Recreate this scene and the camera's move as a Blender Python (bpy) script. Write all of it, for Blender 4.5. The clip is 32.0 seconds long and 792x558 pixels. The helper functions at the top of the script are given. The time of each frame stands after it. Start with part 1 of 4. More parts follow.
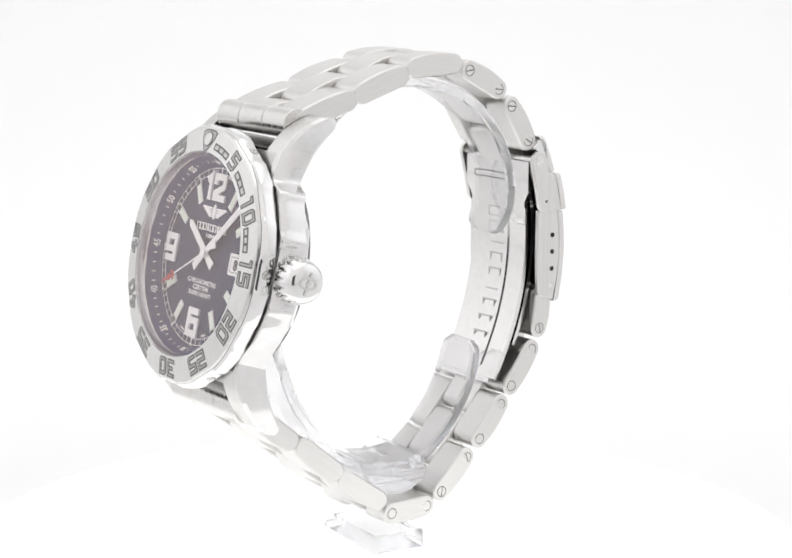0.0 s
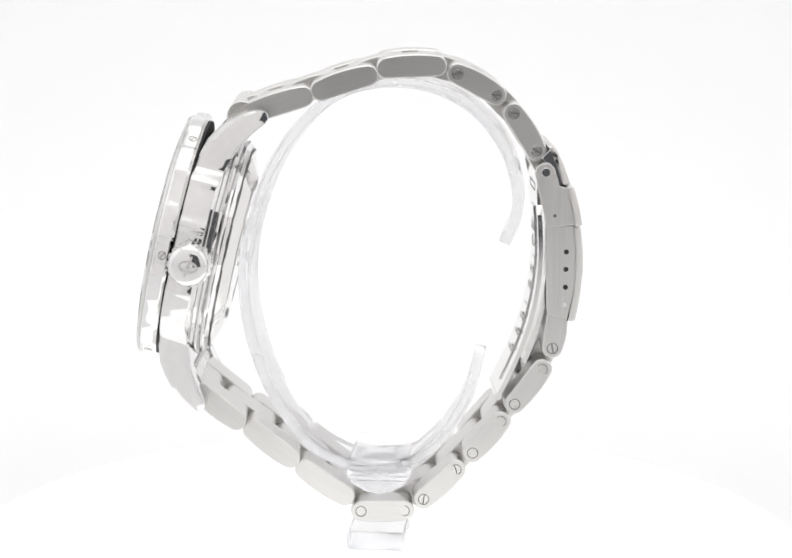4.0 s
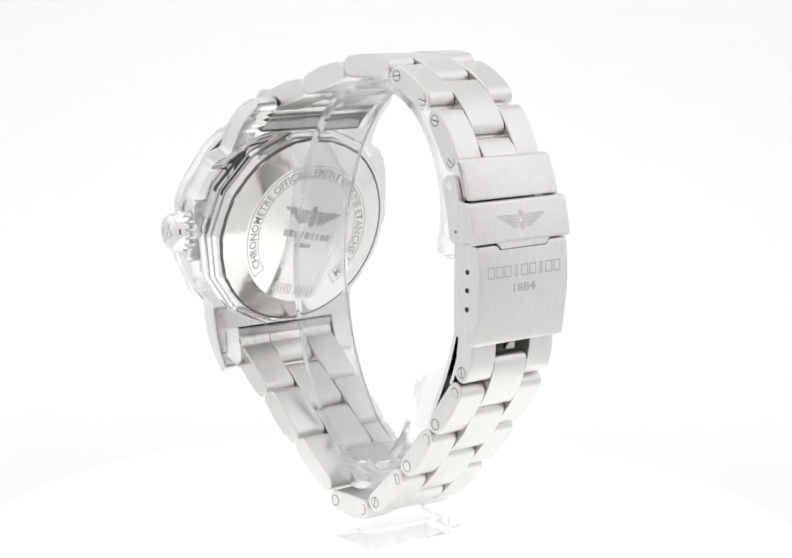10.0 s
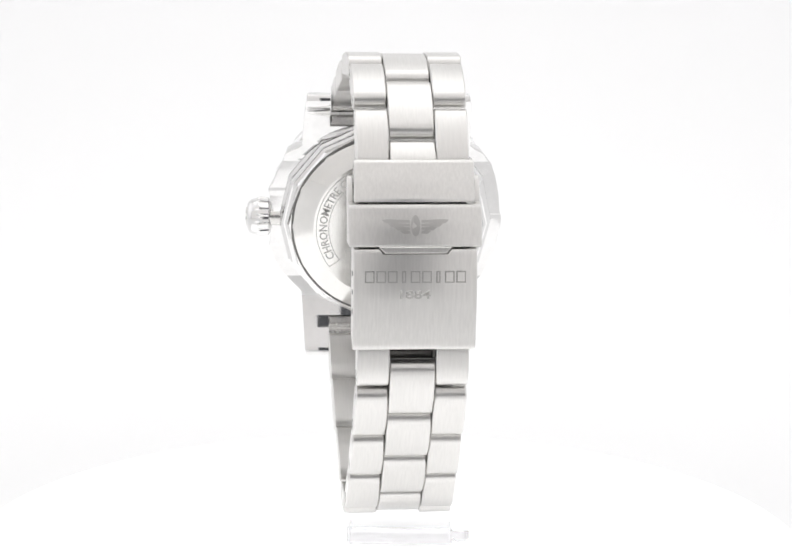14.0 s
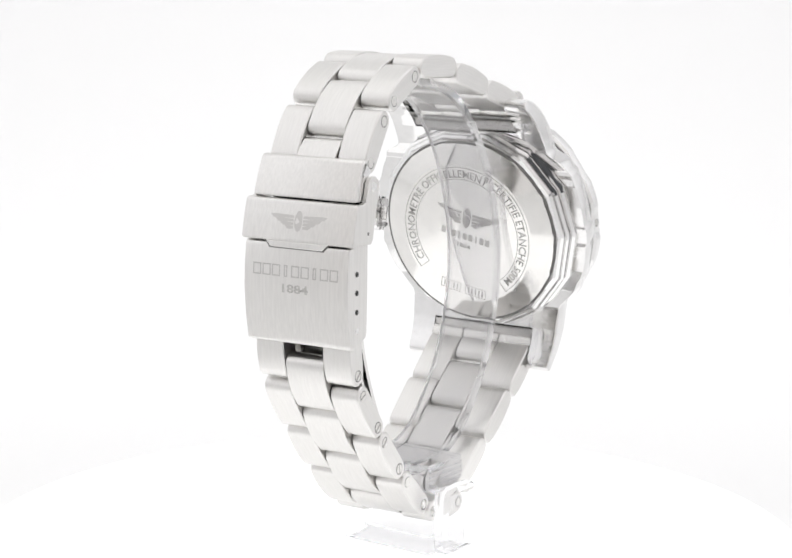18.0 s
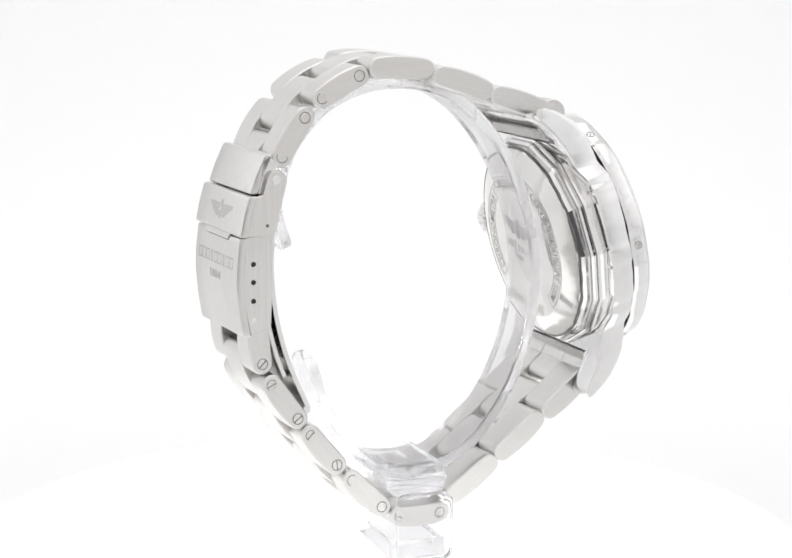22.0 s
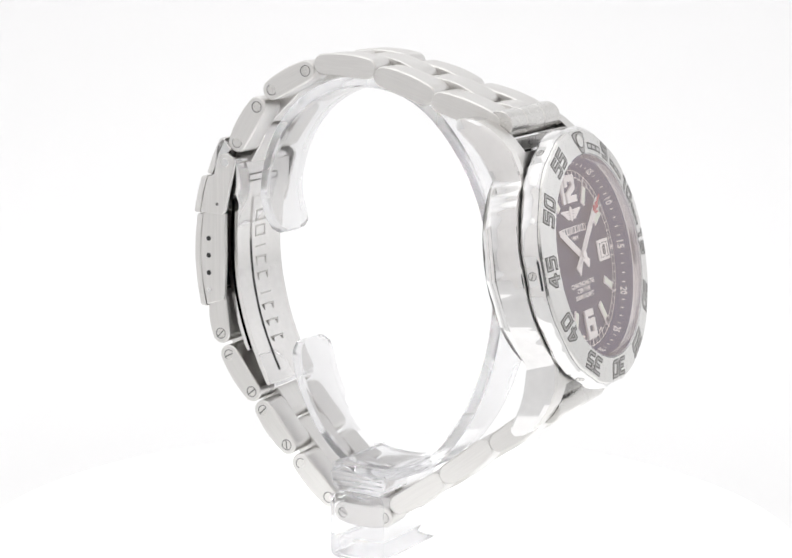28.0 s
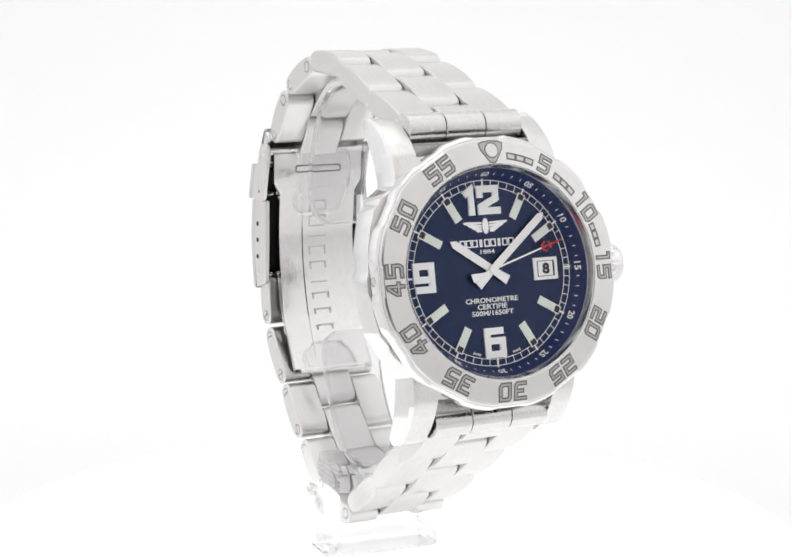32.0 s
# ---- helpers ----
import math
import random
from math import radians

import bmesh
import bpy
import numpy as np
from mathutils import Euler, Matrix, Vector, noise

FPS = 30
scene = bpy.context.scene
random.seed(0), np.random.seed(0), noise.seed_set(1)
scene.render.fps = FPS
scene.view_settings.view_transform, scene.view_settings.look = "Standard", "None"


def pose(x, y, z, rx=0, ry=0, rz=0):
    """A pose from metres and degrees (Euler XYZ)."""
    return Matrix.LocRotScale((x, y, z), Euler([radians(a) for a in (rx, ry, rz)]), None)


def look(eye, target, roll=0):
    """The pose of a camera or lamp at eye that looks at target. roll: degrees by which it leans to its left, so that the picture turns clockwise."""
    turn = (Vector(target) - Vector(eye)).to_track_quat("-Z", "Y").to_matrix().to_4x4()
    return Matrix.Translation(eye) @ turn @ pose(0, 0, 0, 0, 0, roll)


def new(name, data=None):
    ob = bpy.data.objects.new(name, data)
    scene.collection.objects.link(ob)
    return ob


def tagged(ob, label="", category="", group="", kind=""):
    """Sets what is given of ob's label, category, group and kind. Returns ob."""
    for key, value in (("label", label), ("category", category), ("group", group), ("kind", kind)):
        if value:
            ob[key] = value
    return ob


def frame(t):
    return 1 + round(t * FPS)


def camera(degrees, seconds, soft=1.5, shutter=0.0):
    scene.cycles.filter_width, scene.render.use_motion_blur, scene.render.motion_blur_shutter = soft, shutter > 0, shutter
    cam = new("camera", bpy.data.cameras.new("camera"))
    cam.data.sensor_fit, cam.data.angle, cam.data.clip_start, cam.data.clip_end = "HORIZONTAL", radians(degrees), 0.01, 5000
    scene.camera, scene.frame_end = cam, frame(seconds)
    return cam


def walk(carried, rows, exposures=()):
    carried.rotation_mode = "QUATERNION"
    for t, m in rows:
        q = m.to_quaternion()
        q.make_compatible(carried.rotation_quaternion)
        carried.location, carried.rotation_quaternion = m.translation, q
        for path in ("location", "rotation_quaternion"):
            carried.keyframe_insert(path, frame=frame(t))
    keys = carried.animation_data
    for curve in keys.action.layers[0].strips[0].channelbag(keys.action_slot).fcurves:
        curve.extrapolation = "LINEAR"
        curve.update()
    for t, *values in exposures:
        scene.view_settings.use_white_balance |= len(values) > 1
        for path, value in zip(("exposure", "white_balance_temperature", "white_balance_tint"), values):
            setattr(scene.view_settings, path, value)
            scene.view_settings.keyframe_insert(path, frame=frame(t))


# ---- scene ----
# One wristwatch on a clear acrylic stand turns on its own axis before a still camera, inside a white photo tent.
# Heights inside the watch are given in millimetres below the lens; the tent's floor is 112.5 mm below it.
LENS = 0.1125
TURN_START, TURN_RATE = 53.33, 8.6426
SECONDS = 32.0

cam = camera(22.66, SECONDS, soft=1.7)
EYE = Vector((0.00118, -0.350, LENS))
AIM = EYE + Vector((0, math.cos(radians(10.31)), -math.sin(radians(10.31))))
walk(cam, [(0, look(EYE, AIM, 0.58)), (SECONDS, look(EYE, AIM, 0.58))])

# ---------------------------------------------------------------- world and light
world = bpy.data.worlds.new("world")
scene.world = world
world.use_nodes = True
world.node_tree.nodes["Background"].inputs[0].default_value = (0.55, 0.56, 0.6, 1)
world.node_tree.nodes["Background"].inputs[1].default_value = 0.12
scene.view_settings.exposure = 0.53
# strengths of the glow added to the tent's cloth and floor sheet
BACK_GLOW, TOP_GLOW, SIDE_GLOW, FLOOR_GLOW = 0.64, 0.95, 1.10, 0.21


# ---------------------------------------------------------------- materials
def material(name):
    m = bpy.data.materials.new(name)
    m.use_nodes = True
    nt = m.node_tree
    return m, nt, nt.nodes["Principled BSDF"]


def link(nt, a, b):
    nt.links.new(a, b)


def coords(nt, scale):
    tc = nt.nodes.new("ShaderNodeTexCoord")
    mp = nt.nodes.new("ShaderNodeMapping")
    mp.inputs["Scale"].default_value = [s * 1000 for s in scale]
    link(nt, tc.outputs["Object"], mp.inputs["Vector"])
    return mp.outputs["Vector"]


def ramp(nt, source, lo, hi, a=0.3, b=0.7):
    r = nt.nodes.new("ShaderNodeMapRange")
    r.inputs["From Min"].default_value, r.inputs["From Max"].default_value = a, b
    r.inputs["To Min"].default_value, r.inputs["To Max"].default_value = lo, hi
    link(nt, source, r.inputs["Value"])
    return r.outputs["Result"]


def steel(name, colour, rough, grain, bump=0.05, spread=0.08, streaks=0.025):
    """Steel with a grain of the given frequencies (per mm), rougher and smoother streaks and faint smudges."""
    m, nt, p = material(name)
    p.inputs["Metallic"].default_value = 1
    n = nt.nodes.new("ShaderNodeTexNoise")
    n.inputs["Scale"].default_value = 1
    n.inputs["Detail"].default_value = 3
    link(nt, coords(nt, grain), n.inputs["Vector"])
    streak = nt.nodes.new("ShaderNodeMix")
    streak.data_type = "RGBA"
    streak.inputs[6].default_value = (*[c * (1 - streaks) for c in colour], 1)
    streak.inputs[7].default_value = (*[min(1, c * (1 + streaks)) for c in colour], 1)
    link(nt, ramp(nt, n.outputs["Fac"], 0.0, 1.0, 0.3, 0.7), streak.inputs[0])
    link(nt, streak.outputs[2], p.inputs["Base Color"])
    big = nt.nodes.new("ShaderNodeTexNoise")
    big.inputs["Scale"].default_value = 1
    link(nt, coords(nt, (0.35, 0.35, 0.35)), big.inputs["Vector"])
    add = nt.nodes.new("ShaderNodeMath")
    link(nt, ramp(nt, n.outputs["Fac"], rough - spread, rough + spread), add.inputs[0])
    link(nt, ramp(nt, big.outputs["Fac"], -spread * 0.4, spread * 0.4), add.inputs[1])
    link(nt, add.outputs[0], p.inputs["Roughness"])
    if bump:
        bp = nt.nodes.new("ShaderNodeBump")
        bp.inputs["Strength"].default_value = bump
        bp.inputs["Distance"].default_value = 0.00005
        link(nt, n.outputs["Fac"], bp.inputs["Height"])
        link(nt, bp.outputs["Normal"], p.inputs["Normal"])
    return m


def plain(name, colour, rough=0.4, metal=0.0, vary=0.06, grain=(1.5, 1.5, 1.5)):
    m, nt, p = material(name)
    n = nt.nodes.new("ShaderNodeTexNoise")
    n.inputs["Scale"].default_value = 1
    link(nt, coords(nt, grain), n.inputs["Vector"])
    mix = nt.nodes.new("ShaderNodeMix")
    mix.data_type = "RGBA"
    mix.inputs[6].default_value = (*[c * (1 - vary) for c in colour], 1)
    mix.inputs[7].default_value = (*[min(1, c * (1 + vary)) for c in colour], 1)
    link(nt, n.outputs["Fac"], mix.inputs[0])
    link(nt, mix.outputs[2], p.inputs["Base Color"])
    p.inputs["Roughness"].default_value = rough
    p.inputs["Metallic"].default_value = metal
    return m


def clear_sheet(name, haze_lo, haze_hi, bend=1.13):
    """Clear acrylic that bends light a little, with a milky haze painted in for its bright sheen."""
    m, nt, p = material(name)
    nt.nodes.remove(p)
    out = nt.nodes["Material Output"]
    gl = nt.nodes.new("ShaderNodeBsdfGlass")
    gl.inputs["Color"].default_value = (0.995, 0.995, 0.998, 1)
    gl.inputs["Roughness"].default_value = 0.0
    gl.inputs["IOR"].default_value = bend
    haze = nt.nodes.new("ShaderNodeBsdfTranslucent")
    haze.inputs[0].default_value = (0.99, 0.99, 1.0, 1)
    n = nt.nodes.new("ShaderNodeTexNoise")
    n.inputs["Scale"].default_value = 1
    n.inputs["Detail"].default_value = 4
    link(nt, coords(nt, (0.06, 0.06, 0.06)), n.inputs["Vector"])
    a = nt.nodes.new("ShaderNodeMixShader")
    link(nt, ramp(nt, n.outputs["Fac"], haze_lo, haze_hi), a.inputs[0])
    link(nt, gl.outputs[0], a.inputs[1])
    link(nt, haze.outputs[0], a.inputs[2])
    link(nt, a.outputs[0], out.inputs[0])
    return m


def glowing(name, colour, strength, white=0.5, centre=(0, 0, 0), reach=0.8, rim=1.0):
    """White surface with a glow of its own, no lamp behind: brightest at centre, rim times as bright at reach metres
    from it.
    """
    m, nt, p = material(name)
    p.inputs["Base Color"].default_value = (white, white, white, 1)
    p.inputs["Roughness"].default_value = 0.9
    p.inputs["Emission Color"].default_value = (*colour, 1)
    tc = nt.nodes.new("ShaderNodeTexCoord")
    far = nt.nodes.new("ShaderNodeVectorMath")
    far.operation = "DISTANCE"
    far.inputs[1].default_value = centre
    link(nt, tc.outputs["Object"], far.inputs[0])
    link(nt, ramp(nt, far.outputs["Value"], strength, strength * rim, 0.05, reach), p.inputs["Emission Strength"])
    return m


def pane_glass(name):
    """Thin coated crystal: clear, with a weak mirror that grows at a slant."""
    m, nt, p = material(name)
    nt.nodes.remove(p)
    out = nt.nodes["Material Output"]
    mix = nt.nodes.new("ShaderNodeMixShader")
    tr = nt.nodes.new("ShaderNodeBsdfTransparent")
    gl = nt.nodes.new("ShaderNodeBsdfGlossy")
    gl.inputs["Roughness"].default_value = 0.03
    tint = nt.nodes.new("ShaderNodeMix")
    tint.data_type = "RGBA"
    tint.inputs[6].default_value = (1.0, 0.85, 0.81, 1)
    tint.inputs[7].default_value = (0.97, 0.97, 1.0, 1)
    link(nt, tint.outputs[2], gl.inputs["Color"])
    lw = nt.nodes.new("ShaderNodeLayerWeight")
    lw.inputs["Blend"].default_value = 0.5
    pw, ml = nt.nodes.new("ShaderNodeMath"), nt.nodes.new("ShaderNodeMath")
    pw.operation, ml.operation = "POWER", "MULTIPLY"
    pw.inputs[1].default_value, ml.inputs[1].default_value = 2.5, 1.1
    link(nt, ramp(nt, lw.outputs["Facing"], 0.0, 1.0, 0.6, 0.8), tint.inputs[0])
    link(nt, lw.outputs["Facing"], pw.inputs[0])
    link(nt, pw.outputs[0], ml.inputs[0])
    top = nt.nodes.new("ShaderNodeMath")
    top.operation = "MINIMUM"
    top.inputs[1].default_value = 0.85
    link(nt, ml.outputs[0], top.inputs[0])
    link(nt, top.outputs[0], mix.inputs[0])
    link(nt, tr.outputs[0], mix.inputs[1])
    link(nt, gl.outputs[0], mix.inputs[2])
    link(nt, mix.outputs[0], out.inputs[0])
    return m


STEEL = (0.72, 0.71, 0.693)
BRUSHED = steel("brushed_steel", STEEL, 0.32, (4, 0.15, 4), 0.0, 0.0, 0.03)
BRUSHED_Z = steel("brushed_clasp_steel", STEEL, 0.36, (3, 3, 0.1), 0.0, 0.0, 0.042)
SATIN = steel("satin_steel", (0.70, 0.69, 0.67), 0.25, (3, 3, 3), 0.0, 0.03)
POLISHED = steel("polished_steel", (0.80, 0.795, 0.79), 0.06, (0.8, 0.8, 0.8), 0.0, 0.03)
CASE_STEEL = steel("polished_case_steel", (0.76, 0.755, 0.75), 0.07, (0.6, 0.6, 0.6), 0.0, 0.03)
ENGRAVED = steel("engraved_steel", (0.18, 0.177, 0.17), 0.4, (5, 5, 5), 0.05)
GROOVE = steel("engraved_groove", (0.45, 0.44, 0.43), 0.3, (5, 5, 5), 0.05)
SHALLOW = steel("shallow_engraving", (0.51, 0.50, 0.485), 0.36, (5, 5, 5), 0.05)
BLADE_STEEL = steel("bright_blade_steel", (0.80, 0.79, 0.775), 0.1, (0.8, 0.8, 0.8), 0.0, 0.03)
FAINT = steel("faint_engraving", (0.57, 0.56, 0.545), 0.36, (5, 5, 5), 0.05)
BEZEL_STEEL = steel("satin_bezel_steel", (0.70, 0.695, 0.68), 0.25, (0.3, 0.3, 0.3), 0.0, 0.015)
SEAT_STEEL = steel("grey_seat_steel", (0.66, 0.66, 0.67), 0.18, (0.5, 0.5, 0.5), 0.0, 0.02)
BLOCK_STEEL = steel("block_steel", (0.56, 0.555, 0.545), 0.3, (5, 5, 5), 0.03)
BACK_STEEL = steel("polished_back_disc", (0.79, 0.78, 0.76), 0.12, (0.4, 0.4, 0.4), 0.0, 0.03)
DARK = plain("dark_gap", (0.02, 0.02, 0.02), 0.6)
WHITE_PRINT = plain("white_print", (0.93, 0.93, 0.92), 0.5, 0, 0.02)
LUME = plain("pale_lume", (0.80, 0.87, 0.78), 0.6, 0, 0.02)
SILVER = plain("silver_applique", (0.95, 0.945, 0.94), 0.4, 0.35, 0.02)
BLACK = plain("black_paint", (0.015, 0.015, 0.02), 0.4)
RED = plain("red_paint", (0.55, 0.03, 0.03), 0.4)
ACRYLIC = clear_sheet("clear_acrylic", 0.12, 0.19, 1.16)
CAST = clear_sheet("cast_acrylic", 0.06, 0.13, 1.12)
BLOCK = clear_sheet("clear_block_acrylic", 0.07, 0.14, 1.12)
ACRYLIC_EDGE = clear_sheet("cut_acrylic_edge", 0.2, 0.28, 1.14)
CRYSTAL = pane_glass("coated_crystal")


def dial_blue():
    """Navy sunburst: fine rays that run out from the middle."""
    m, nt, p = material("navy_sunburst")
    tc = nt.nodes.new("ShaderNodeTexCoord")
    sep = nt.nodes.new("ShaderNodeSeparateXYZ")
    link(nt, tc.outputs["Object"], sep.inputs[0])
    at = nt.nodes.new("ShaderNodeMath")
    at.operation = "ARCTAN2"
    link(nt, sep.outputs["X"], at.inputs[0])
    link(nt, sep.outputs["Z"], at.inputs[1])
    n = nt.nodes.new("ShaderNodeTexNoise")
    n.noise_dimensions = "1D"
    n.inputs["Scale"].default_value = 60
    n.inputs["Detail"].default_value = 4
    link(nt, at.outputs[0], n.inputs["W"])
    mix = nt.nodes.new("ShaderNodeMix")
    mix.data_type = "RGBA"
    mix.inputs[6].default_value = (0.011, 0.020, 0.056, 1)
    mix.inputs[7].default_value = (0.020, 0.037, 0.098, 1)
    link(nt, n.outputs["Fac"], mix.inputs[0])
    link(nt, mix.outputs[2], p.inputs["Base Color"])
    p.inputs["Metallic"].default_value = 0.65
    link(nt, ramp(nt, n.outputs["Fac"], 0.3, 0.5), p.inputs["Roughness"])
    return m


DIAL = dial_blue()
FLANGE = plain("navy_flange", (0.006, 0.02, 0.10), 0.35)


# ---------------------------------------------------------------- mesh helpers (all in millimetres)
def part(name, bm, mat, parent, label="", m=None, mats=()):
    """Links a bmesh drawn in millimetres as one mesh under parent."""
    bmesh.ops.scale(bm, vec=(0.001, 0.001, 0.001), verts=bm.verts)
    bmesh.ops.recalc_face_normals(bm, faces=bm.faces)
    me = bpy.data.meshes.new(name)
    bm.to_mesh(me)
    bm.free()
    for x in (mat, *mats):
        me.materials.append(x)
    ob = new(name, me)
    ob.parent = parent
    if m is not None:
        ob.matrix_basis = m
    if label:
        tagged(ob, label)
    return ob


def smooth(bm, angle=35):
    """Shades smooth, but for the edges that are sharper than angle."""
    bmesh.ops.recalc_face_normals(bm, faces=bm.faces)
    for f in bm.faces:
        f.smooth = True
    for e in bm.edges:
        if len(e.link_faces) == 2 and e.calc_face_angle(0) > radians(angle):
            e.smooth = False
    return bm


def loft(rings, closed=True, caps=True):
    """A skin over rings of equally many points; closed: each ring is a loop."""
    bm = bmesh.new()
    vs = [[bm.verts.new(p) for p in r] for r in rings]
    n = len(rings[0])
    for a, b in zip(vs, vs[1:]):
        for i in range(n if closed else n - 1):
            j = (i + 1) % n
            bm.faces.new((a[i], a[j], b[j], b[i]))
    if caps and closed:
        bm.faces.new(vs[0])
        bm.faces.new(vs[-1])
    return bm


def lathe(profile, seg=96, radius=None, caps=True):
    """Turns (r, b) rows about the case's axis; radius(r, angle) may change r round the rim."""
    rings = []
    for r, b in profile:
        ring = []
        for i in range(seg):
            a = 2 * math.pi * i / seg
            q = radius(r, a) if radius else r
            ring.append((q * math.sin(a), b, q * math.cos(a)))
        rings.append(ring)
    return loft(rings, True, caps)


def tube(outer, inner, b0, b1, seg=96, radius=None):
    """A flat ring from b0 to b1."""
    rings = []
    for r, b, plainr in ((inner, b1, 1), (inner, b0, 1), (outer, b0, 0), (outer, b1, 0), (inner, b1, 1)):
        rings.append([((radius(r, 2 * math.pi * i / seg) if radius and not plainr else r) * math.sin(2 * math.pi * i / seg), b,
                       (radius(r, 2 * math.pi * i / seg) if radius and not plainr else r) * math.cos(2 * math.pi * i / seg)) for i in range(seg)])
    bm = loft(rings, True, False)
    bmesh.ops.remove_doubles(bm, verts=bm.verts, dist=1e-5)
    return bm


def prism(poly, to3, lo, hi, edge=0.0):
    """A polygon drawn out from depth lo to hi, with edges taken off by edge; to3(x, y, d) gives the place."""
    if edge <= 0:
        return loft([[to3(x, y, d) for x, y in poly] for d in (lo, hi)])
    small = inset(poly, edge)
    s = 1 if hi > lo else -1
    return loft([[to3(x, y, lo) for x, y in small], [to3(x, y, lo + s * edge) for x, y in poly],
                 [to3(x, y, hi - s * edge) for x, y in poly], [to3(x, y, hi) for x, y in small]])


def inset(poly, d):
    area = sum(a[0] * b[1] - b[0] * a[1] for a, b in zip(poly, poly[1:] + poly[:1]))
    s = 1 if area > 0 else -1
    out = []
    n = len(poly)
    for i in range(n):
        p, q, r = Vector(poly[i - 1]), Vector(poly[i]), Vector(poly[(i + 1) % n])
        a, b = (q - p), (r - q)
        if a.length < 1e-9 or b.length < 1e-9:
            out.append(tuple(q))
            continue
        a.normalize()
        b.normalize()
        na, nb = Vector((-a.y, a.x)) * s, Vector((-b.y, b.x)) * s
        k = na + nb
        k = k / max(0.35, k.length_squared / 2)
        out.append((q.x + k.x * d, q.y + k.y * d))
    return out


def merge(bm, other):
    """Adds the mesh other to bm."""
    me = bpy.data.meshes.new("scrap")
    other.to_mesh(me)
    other.free()
    bm.from_mesh(me)
    bpy.data.meshes.remove(me)
    return bm


def box(x0, x1, y0, y1, z0, z1, edge=0.0):
    poly = [(x0, y0), (x1, y0), (x1, y1), (x0, y1)]
    return prism(poly, lambda x, y, d: (x, y, d), z0, z1, edge)


def rounded(x0, x1, y0, y1, r, seg=5):
    pts = []
    for cx, cy, a0 in ((x1 - r, y1 - r, 0), (x0 + r, y1 - r, 90), (x0 + r, y0 + r, 180), (x1 - r, y0 + r, 270)):
        for i in range(seg + 1):
            a = radians(a0 + 90 * i / seg)
            pts.append((cx + r * math.cos(a), cy + r * math.sin(a)))
    return pts


def circle(cx, cy, r, seg=24):
    return [(cx + r * math.cos(2 * math.pi * i / seg), cy + r * math.sin(2 * math.pi * i / seg)) for i in range(seg)]


def ribbon(line, width):
    """Both sides of a mitred stroke along a polyline; closed where its ends meet."""
    pts = [Vector(p) for p in line]
    shut = (pts[0] - pts[-1]).length < 1e-6
    if shut:
        pts = pts[:-1]
    n = len(pts)
    left, right = [], []
    for i, p in enumerate(pts):
        a = (p - pts[i - 1]).normalized() if (i or shut) else (pts[1] - p).normalized()
        b = (pts[(i + 1) % n] - p).normalized() if (i < n - 1 or shut) else a
        na, nb = Vector((-a.y, a.x)), Vector((-b.y, b.x))
        k = na + nb
        k = k * (width / 2 / max(0.5, k.length_squared / 2))
        q = p
        if not shut and i == 0:
            q = p - a * width / 2
        if not shut and i == n - 1:
            q = p + a * width / 2
        left.append(q + k)
        right.append(q - k)
    return left, right, shut


def stroke_mesh(lines, width, to3, lo, hi):
    """Square-ended mitred strokes along polylines; each later one stands a hair prouder."""
    bm = bmesh.new()
    for step, line in enumerate(lines):
        left, right, shut = ribbon(line, width)
        top = hi + (1 if hi > lo else -1) * 0.004 * step
        cols = [[bm.verts.new(to3(q.x, q.y, d)) for q, d in ((l, lo), (l, top), (r, top), (r, lo))] for l, r in zip(left, right)]
        pairs = list(zip(cols, cols[1:])) + ([(cols[-1], cols[0])] if shut else [])
        for a, b in pairs:
            for k in range(4):
                bm.faces.new((a[k], a[(k + 1) % 4], b[(k + 1) % 4], b[k]))
        if not shut:
            bm.faces.new(cols[0])
            bm.faces.new(cols[-1])
    return bm


def lettering(text, height, width=None, bold=0.02):
    """The outlines of a line of text, centred: a bmesh in the xy plane, height mm high and width mm wide."""
    cu = bpy.data.curves.new("scrap", "FONT")
    cu.body, cu.align_x, cu.resolution_u, cu.offset = text, "CENTER", 2, bold
    ob = new("scrap", cu)
    bpy.context.view_layer.update()
    me = bpy.data.meshes.new_from_object(ob.evaluated_get(bpy.context.evaluated_depsgraph_get()))
    bm = bmesh.new()
    bm.from_mesh(me)
    bpy.data.objects.remove(ob)
    bpy.data.curves.remove(cu)
    bpy.data.meshes.remove(me)
    xs, ys = [v.co.x for v in bm.verts], [v.co.y for v in bm.verts]
    k = height / (max(ys) - min(ys))
    kx = width / (max(xs) - min(xs)) if width else k
    cx, cy = (max(xs) + min(xs)) / 2, (max(ys) + min(ys)) / 2
    for v in bm.verts:
        v.co = ((v.co.x - cx) * kx, (v.co.y - cy) * k, 0)
    return bm


def raise_flat(bm, to3, lo, hi):
    """Draws a flat mesh in xy out from depth lo to hi."""
    flat = list(bm.faces)
    res = bmesh.ops.extrude_face_region(bm, geom=flat)
    top = {v for v in res["geom"] if isinstance(v, bmesh.types.BMVert)}
    for v in bm.verts:
        v.co = to3(v.co.x, v.co.y, hi if v in top else lo)
    return bm


def spline(points, steps):
    """A smooth line through points (Catmull-Rom)."""
    pts = [Vector(p) for p in points]
    pts = [2 * pts[0] - pts[1], *pts, 2 * pts[-1] - pts[-2]]
    out = []
    for i in range(1, len(pts) - 2):
        a, b, c, d = pts[i - 1:i + 3]
        for k in range(steps):
            t = k / steps
            out.append(0.5 * (2 * b + (c - a) * t + (2 * a - 5 * b + 4 * c - d) * t * t + (3 * b - a - 3 * c + d) * t ** 3))
    out.append(pts[-2])
    return out


